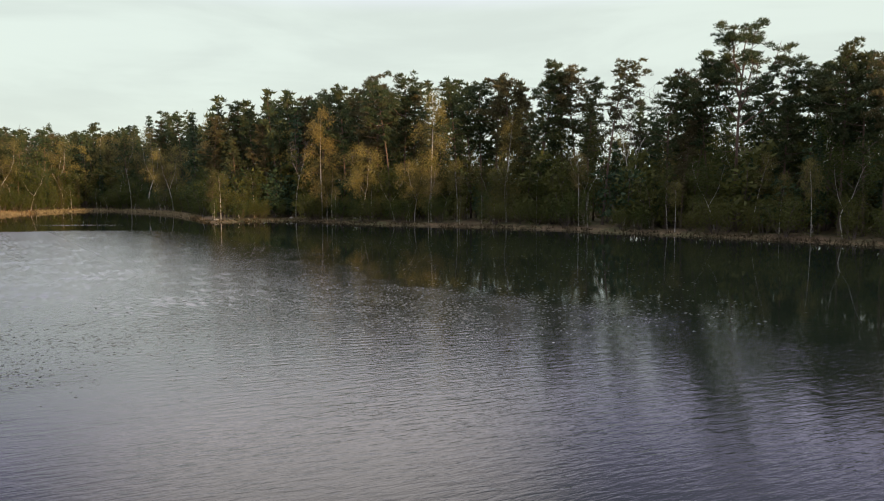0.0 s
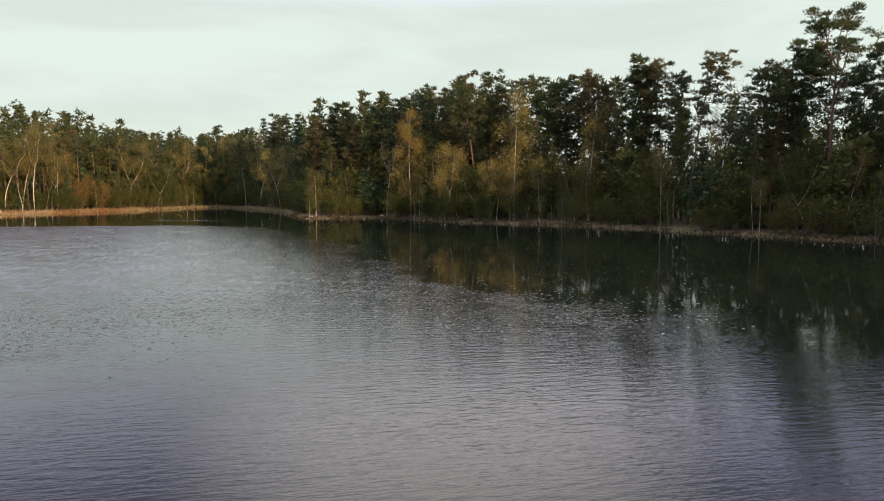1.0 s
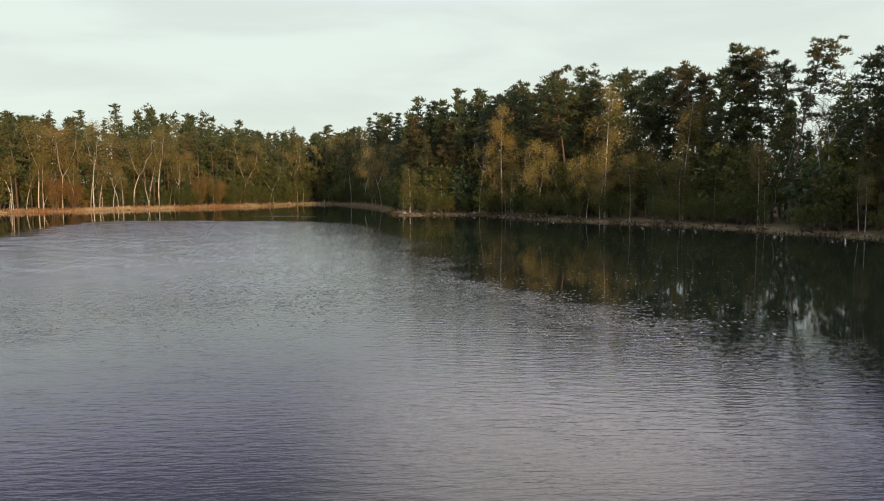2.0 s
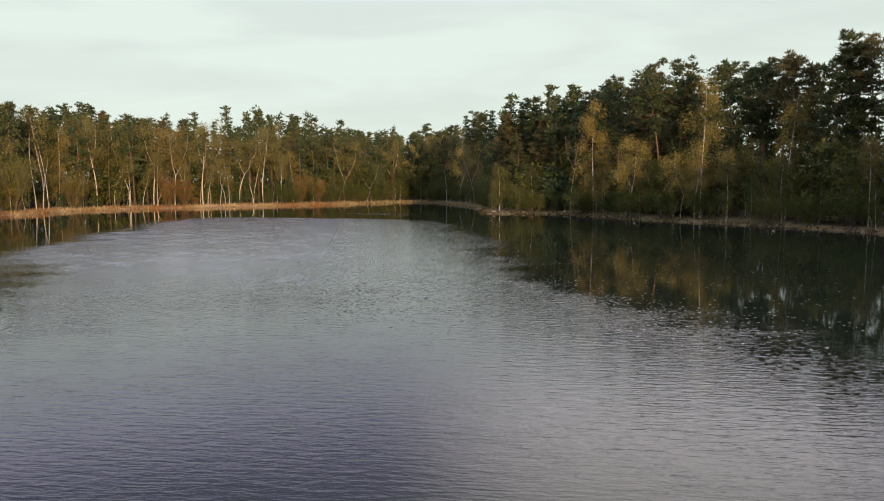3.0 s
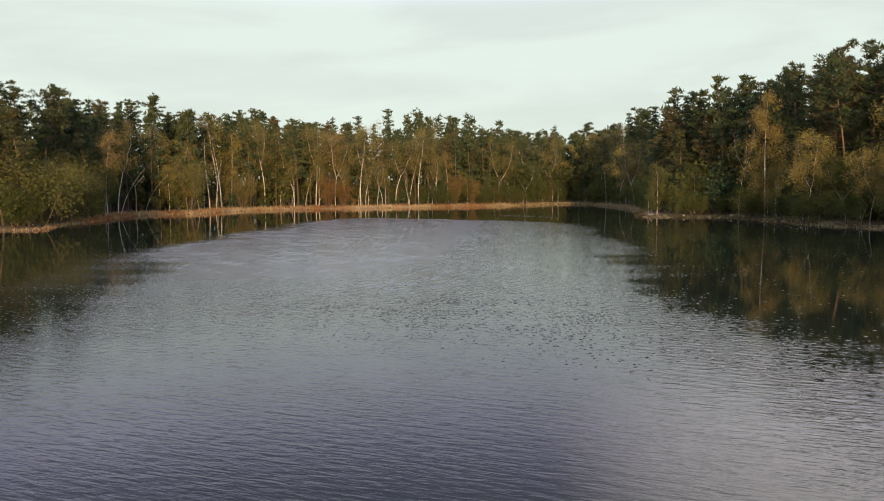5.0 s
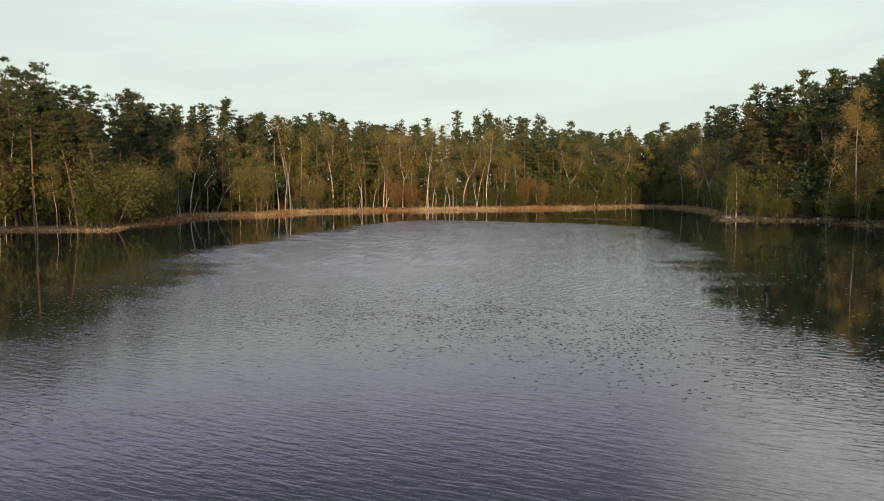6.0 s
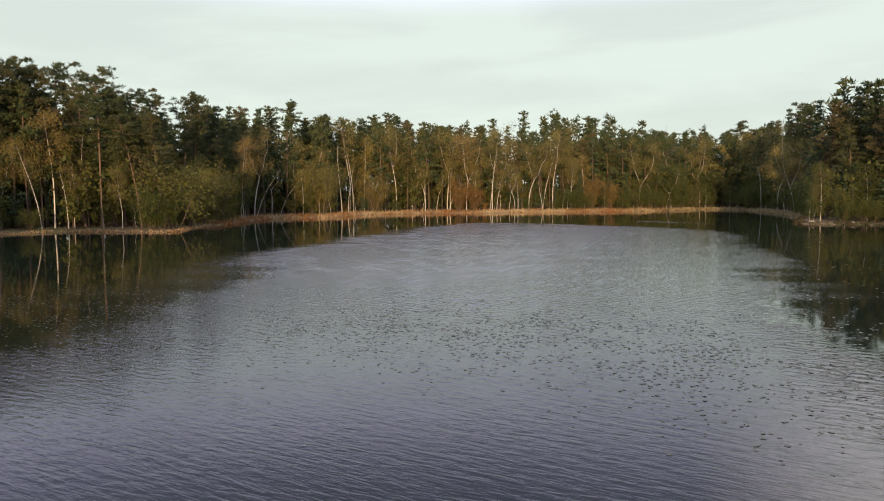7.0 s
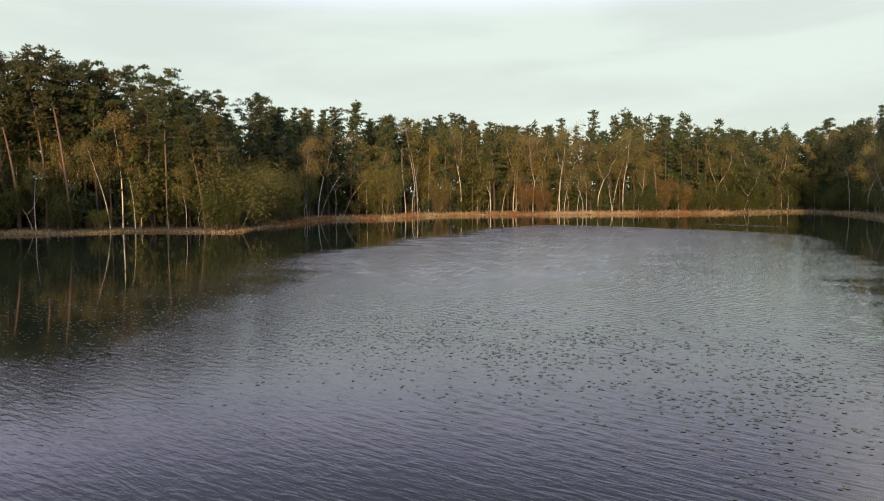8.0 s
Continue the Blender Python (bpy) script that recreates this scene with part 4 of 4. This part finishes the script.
WOOD_KINDS = [
    (pine_geo(61, 20, 0.30, 2.9, 20, 12, simple=True), 20, NEEDLES, PINE_BARK),
    (pine_geo(62, 20, 0.42, 3.0, 17, 12, simple=True), 20, NEEDLES, PINE_BARK),
    (pine_geo(63, 20, 0.24, 2.6, 21, 11, simple=True), 20, NEEDLES, PINE_BARK),
    (spruce_geo(64, 20, 2.4, True), 20, SPRUCE, TWIG),
    (birch_geo(65, 20, 3.6, 1, leaves=760, low=0.2, simple=True), 26, BIRCH_LEAF, TWIG),
]
mass("woodland", "dense mixed pine and birch woods behind the shore trees, with unseen rows added for shade", WOOD_KINDS, [0, 0, 1, 1, 2, 2, 3, 4], [
    (9, 17, 15, 3.6, (15, 19)), (9, 17, 20, 3.8, (17, 21)), (8, 18, 26, 4.2, (18, 22)), (8, 18, 33, 4.8, (19, 23)), (7, 19, 42, 5.5, (20, 24)),
    (16, 26, 15, 3.4, (13, 16)), (16, 27, 19, 3.6, (14, 17)), (16, 27, 24, 4.0, (15, 18)), 
    (25, 34, 15, 3.6, (15, 18)), (25, 34, 20, 3.8, (16, 20)), (25, 35, 26, 4.2, (17, 21)), (25, 35, 34, 5.0, (18, 22)),
    ("patch", -126, 140, -72, 200, 4.6, (15, 19)), ("patch", -40, 125, -8, 150, 4.8, (18, 22)), ("patch", -148, 66, -108, 140, 4.4, (16, 19.5)), ("patch", -140, 198, -76, 236, 5.2, (14, 18)), ("patch", -138, 10, -97, 62, 4.6, (15, 19)),
    (-1, 4, 13, 3.4, (12, 16)), (-1, 4, 18, 3.6, (13, 17)), (-1.5, 3.4, 23, 3.6, (14, 18)), (-1.5, 3.4, 9.5, 4.2, (9, 12)), (3, 9, 13, 4.0, (10, 14)), (3, 9, 17, 4.0, (13, 17)), (2, 9, 22, 4.2, (14, 17)), (16, 26, 13, 3.2, (8, 12)), (16, 26, 17, 3.4, (9, 13)), (25, 34, 13, 3.4, (9, 13)), (25, 34, 18, 3.6, (10, 14)),
    # unseen rows on the south and east, added to cast shade across the lake
    (-9, -5.5, 4, 3.6, (15, 18)), (-9, -5.5, 9, 3.8, (17, 20)), (-5.5, -3, 4, 3.6, (10, 12)), (-5.5, -3, 9, 3.8, (11, 13)), (-3, -0.9, 4, 3.6, (14, 17)), (-3, -0.9, 9, 3.8, (15, 18)), (-3, -0.9, 15, 4.4, (16, 19)),
], 1.5, 3.5)
BUSH_KINDS = [
    (shrub_geo(66, 5, 2.4, 300, 3, True), 5, SHRUB_LEAF, TWIG),
    (shrub_geo(67, 5, 2.0, 270, 3, True), 5, SPRUCE, TWIG),
]
mass("undergrowth", "dark green bushes filling the wood between the trunks", BUSH_KINDS, [0, 0, 0, 1], [
    (-2, 9, 7, 2.6, (4, 7.5)), (-2, 9, 11, 3.0, (5, 8)), (-2, 9, 16, 3.4, (5, 8)), (-2, 9, 24, 3.6, (7, 9.5)), (-2, 9, 32, 4.2, (7.5, 10.5)), (-2, 3.4, 13, 3.0, (7, 10)),
    (8, 17, 5, 2.4, (3, 6)), (8, 17, 9, 2.6, (4, 7)), (8, 17, 14, 3.0, (4, 8)), (8, 17, 20, 3.6, (5, 9)),
    (17, 26, 7, 2.6, (2, 4.5)), (17, 26, 11, 3.0, (3, 6)), (17, 26, 16, 3.4, (4, 8)), (17, 26, 22, 3.6, (4, 8)),
    (25, 34, 5, 2.6, (3, 5)), (25, 34, 9, 2.8, (3, 6)), (25, 34, 14, 3.2, (4, 8)), (25, 34, 20, 3.6, (5, 8)),
    ("patch", -124, 145, -74, 214, 4.2, (5, 10)), ("patch", -135, 66, -108, 138, 3.8, (3, 7)), ("patch", -122, 10, -92, 60, 4.0, (3, 8)), ("patch", 10, 75, 62, 106, 4.6, (5, 9)), ("patch", -12, 108, 34, 124, 3.8, (3, 6)), ("patch", -32, 114, 4, 132, 4.0, (5, 9)),
], 0.8, 3.0)


# ---- the bank's grass, lily leaves and small things ----
def build_grass(name, first, last, depth, per_metre, tall, mat, label, seed):
    rng = np.random.default_rng(seed)
    geo = Geo()
    pts = np.array([p for p in walk_shore(0.35, 0.0, first, last)])
    pts = np.repeat(pts, max(1, int(per_metre * 0.35)), 0)
    pts = pts + rng.normal(size=pts.shape) * depth * 0.55
    d = inland(pts)
    keep = (d > -0.5) & (d < depth) & (rng.uniform(size=len(d)) < 0.35 + 0.65 * (np.sin(pts[:, 0] * 0.6) * np.sin(pts[:, 1] * 0.47) > -0.35))
    pts, d = pts[keep], d[keep]
    base = np.column_stack([pts, land_height(d, pts[:, 0], pts[:, 1]).clip(-0.1)])
    geo.leaves(rng, base, tall, 0.09, 2.2)
    geo.leaves(rng, base + rng.normal(size=base.shape) * (0.1, 0.1, 0), tall * 0.7, 0.16, 1.0)
    tagged(new(name, geo.mesh(name, mat)), label, "grass", kind="stuff")


build_grass("western_grass", 26, 34, 0.7, 26, 0.25, GRASS, "patchy straw and rust grass at the foot of the western trees", 73)
build_grass("shore_grass", 17, 26, 4.5, 95, 0.6, GRASS, "rust and straw coloured dead grass along the bank", 71)
build_grass("reed_bed", 31.0, 33.0, 2.2, 80, 0.35, STRAW, "pale flattened reeds at the water's edge", 74)
build_grass("inlet_reeds", 12.2, 17.6, 1.6, 70, 0.5, STRAW, "pale strip of dry reeds round the shaded inlet", 75)
build_grass("bank_grass", -1, 17, 1.2, 26, 0.35, SHADE_GRASS, "brown grass along the shaded bank, darkened in its colour for the shade", 72)


def build_pads():
    """Floating lily leaves, thickest in a long drift across the open water."""
    rng = np.random.default_rng(81)
    drift = np.array([(-30, 14), (-20, 20), (-12, 25), (-8, 31), (-3, 34), (3, 31), (6, 27)], float)
    k = rng.integers(0, len(drift) - 1, 9000)
    f = rng.uniform(size=(9000, 1))
    c = drift[k] * (1 - f) + drift[k + 1] * f + rng.normal(size=(9000, 2)) * (3.5, 3.5)
    far = np.column_stack([rng.uniform(-60, 14, 3500), rng.uniform(32, 80, 3500)])
    c = np.concatenate([c, far])
    lump = np.sin(c[:, 0] * 0.9 + 2 * np.sin(c[:, 1] * 0.5)) * np.sin(c[:, 1] * 1.1 + np.sin(c[:, 0] * 0.7))
    c = c[(inland(c) < -8) & (np.hypot(c[:, 0] - 10, c[:, 1] - 9) > 17 + rng.uniform(0, 6, len(c))) & (rng.uniform(size=len(c)) < 0.55 + 0.45 * lump)]
    geo, k = Geo(), len(c)
    turn = np.linspace(0.3, 2 * np.pi - 0.3, 6)
    a, r = rng.uniform(0, 6.28, (k, 1)), rng.uniform(0.03, 0.07, (k, 1)) * (0.75 + 0.35 * np.clip((c[:, 1:] - 16) / 14, 0, 1))
    wob = rng.uniform(0.8, 1.1, (k, 6))
    ring = np.stack([np.cos(turn + a) * r * wob, np.sin(turn + a) * r * wob, 0.006 + 0.004 * rng.uniform(size=(k, 6))], 2)
    verts = np.concatenate([np.tile((0, 0, 0.006), (k, 1, 1)), ring], 1)
    verts[:, :, :2] += c[:, None]
    verts[:, :, 2] += wave_height(c, ruffled(c)[1])[:, None]
    fan = np.array([(0, j, j + 1) for j in range(1, 6)])
    geo.add(verts.reshape(-1, 3), (np.arange(k)[:, None, None] * 7 + fan).reshape(-1, 3))
    tagged(new("lily_leaves", geo.mesh("lily_leaves", PAD)), "small olive-brown lily leaves floating on the lake", "water plants", kind="stuff")


build_pads()


def shore_stone(x, y, size, seed):
    """A weathered boulder, half sunk in the bank."""
    rng = np.random.default_rng(seed)
    bm = bmesh.new()
    bmesh.ops.create_icosphere(bm, subdivisions=2, radius=size)
    for v in bm.verts:
        v.co *= 1 + 0.3 * noise.noise(v.co * 2.2 / size + Vector((seed, 0, 0)))
        v.co.z *= 0.55
    me = bpy.data.meshes.new("shore_stone")
    bm.to_mesh(me)
    bm.free()
    me.materials.append(STONE)
    ob = new("shore_stone", me)
    d = float(inland([(x, y)])[0])
    z = float(land_height(np.array([d]), np.array([x]), np.array([y]))[0])
    ob.matrix_basis = pose(x, y, z + 0.12 * size, 0, 0, rng.uniform(0, 360))
    tagged(ob, "pale grey boulder lying on the lake bank", "stone", "shore stones")


shore_stone(22.4, 77.6, 0.35, 3)
shore_stone(22.9, 77.6, 0.25, 4)
shore_stone(-35.7, 112.6, 0.30, 5)
shore_stone(-31.2, 114.1, 0.25, 6)
shore_stone(-28.1, 119.7, 0.35, 7)
shore_stone(-24.9, 116.5, 0.30, 8)
shore_stone(-13.9, 110.4, 0.35, 9)
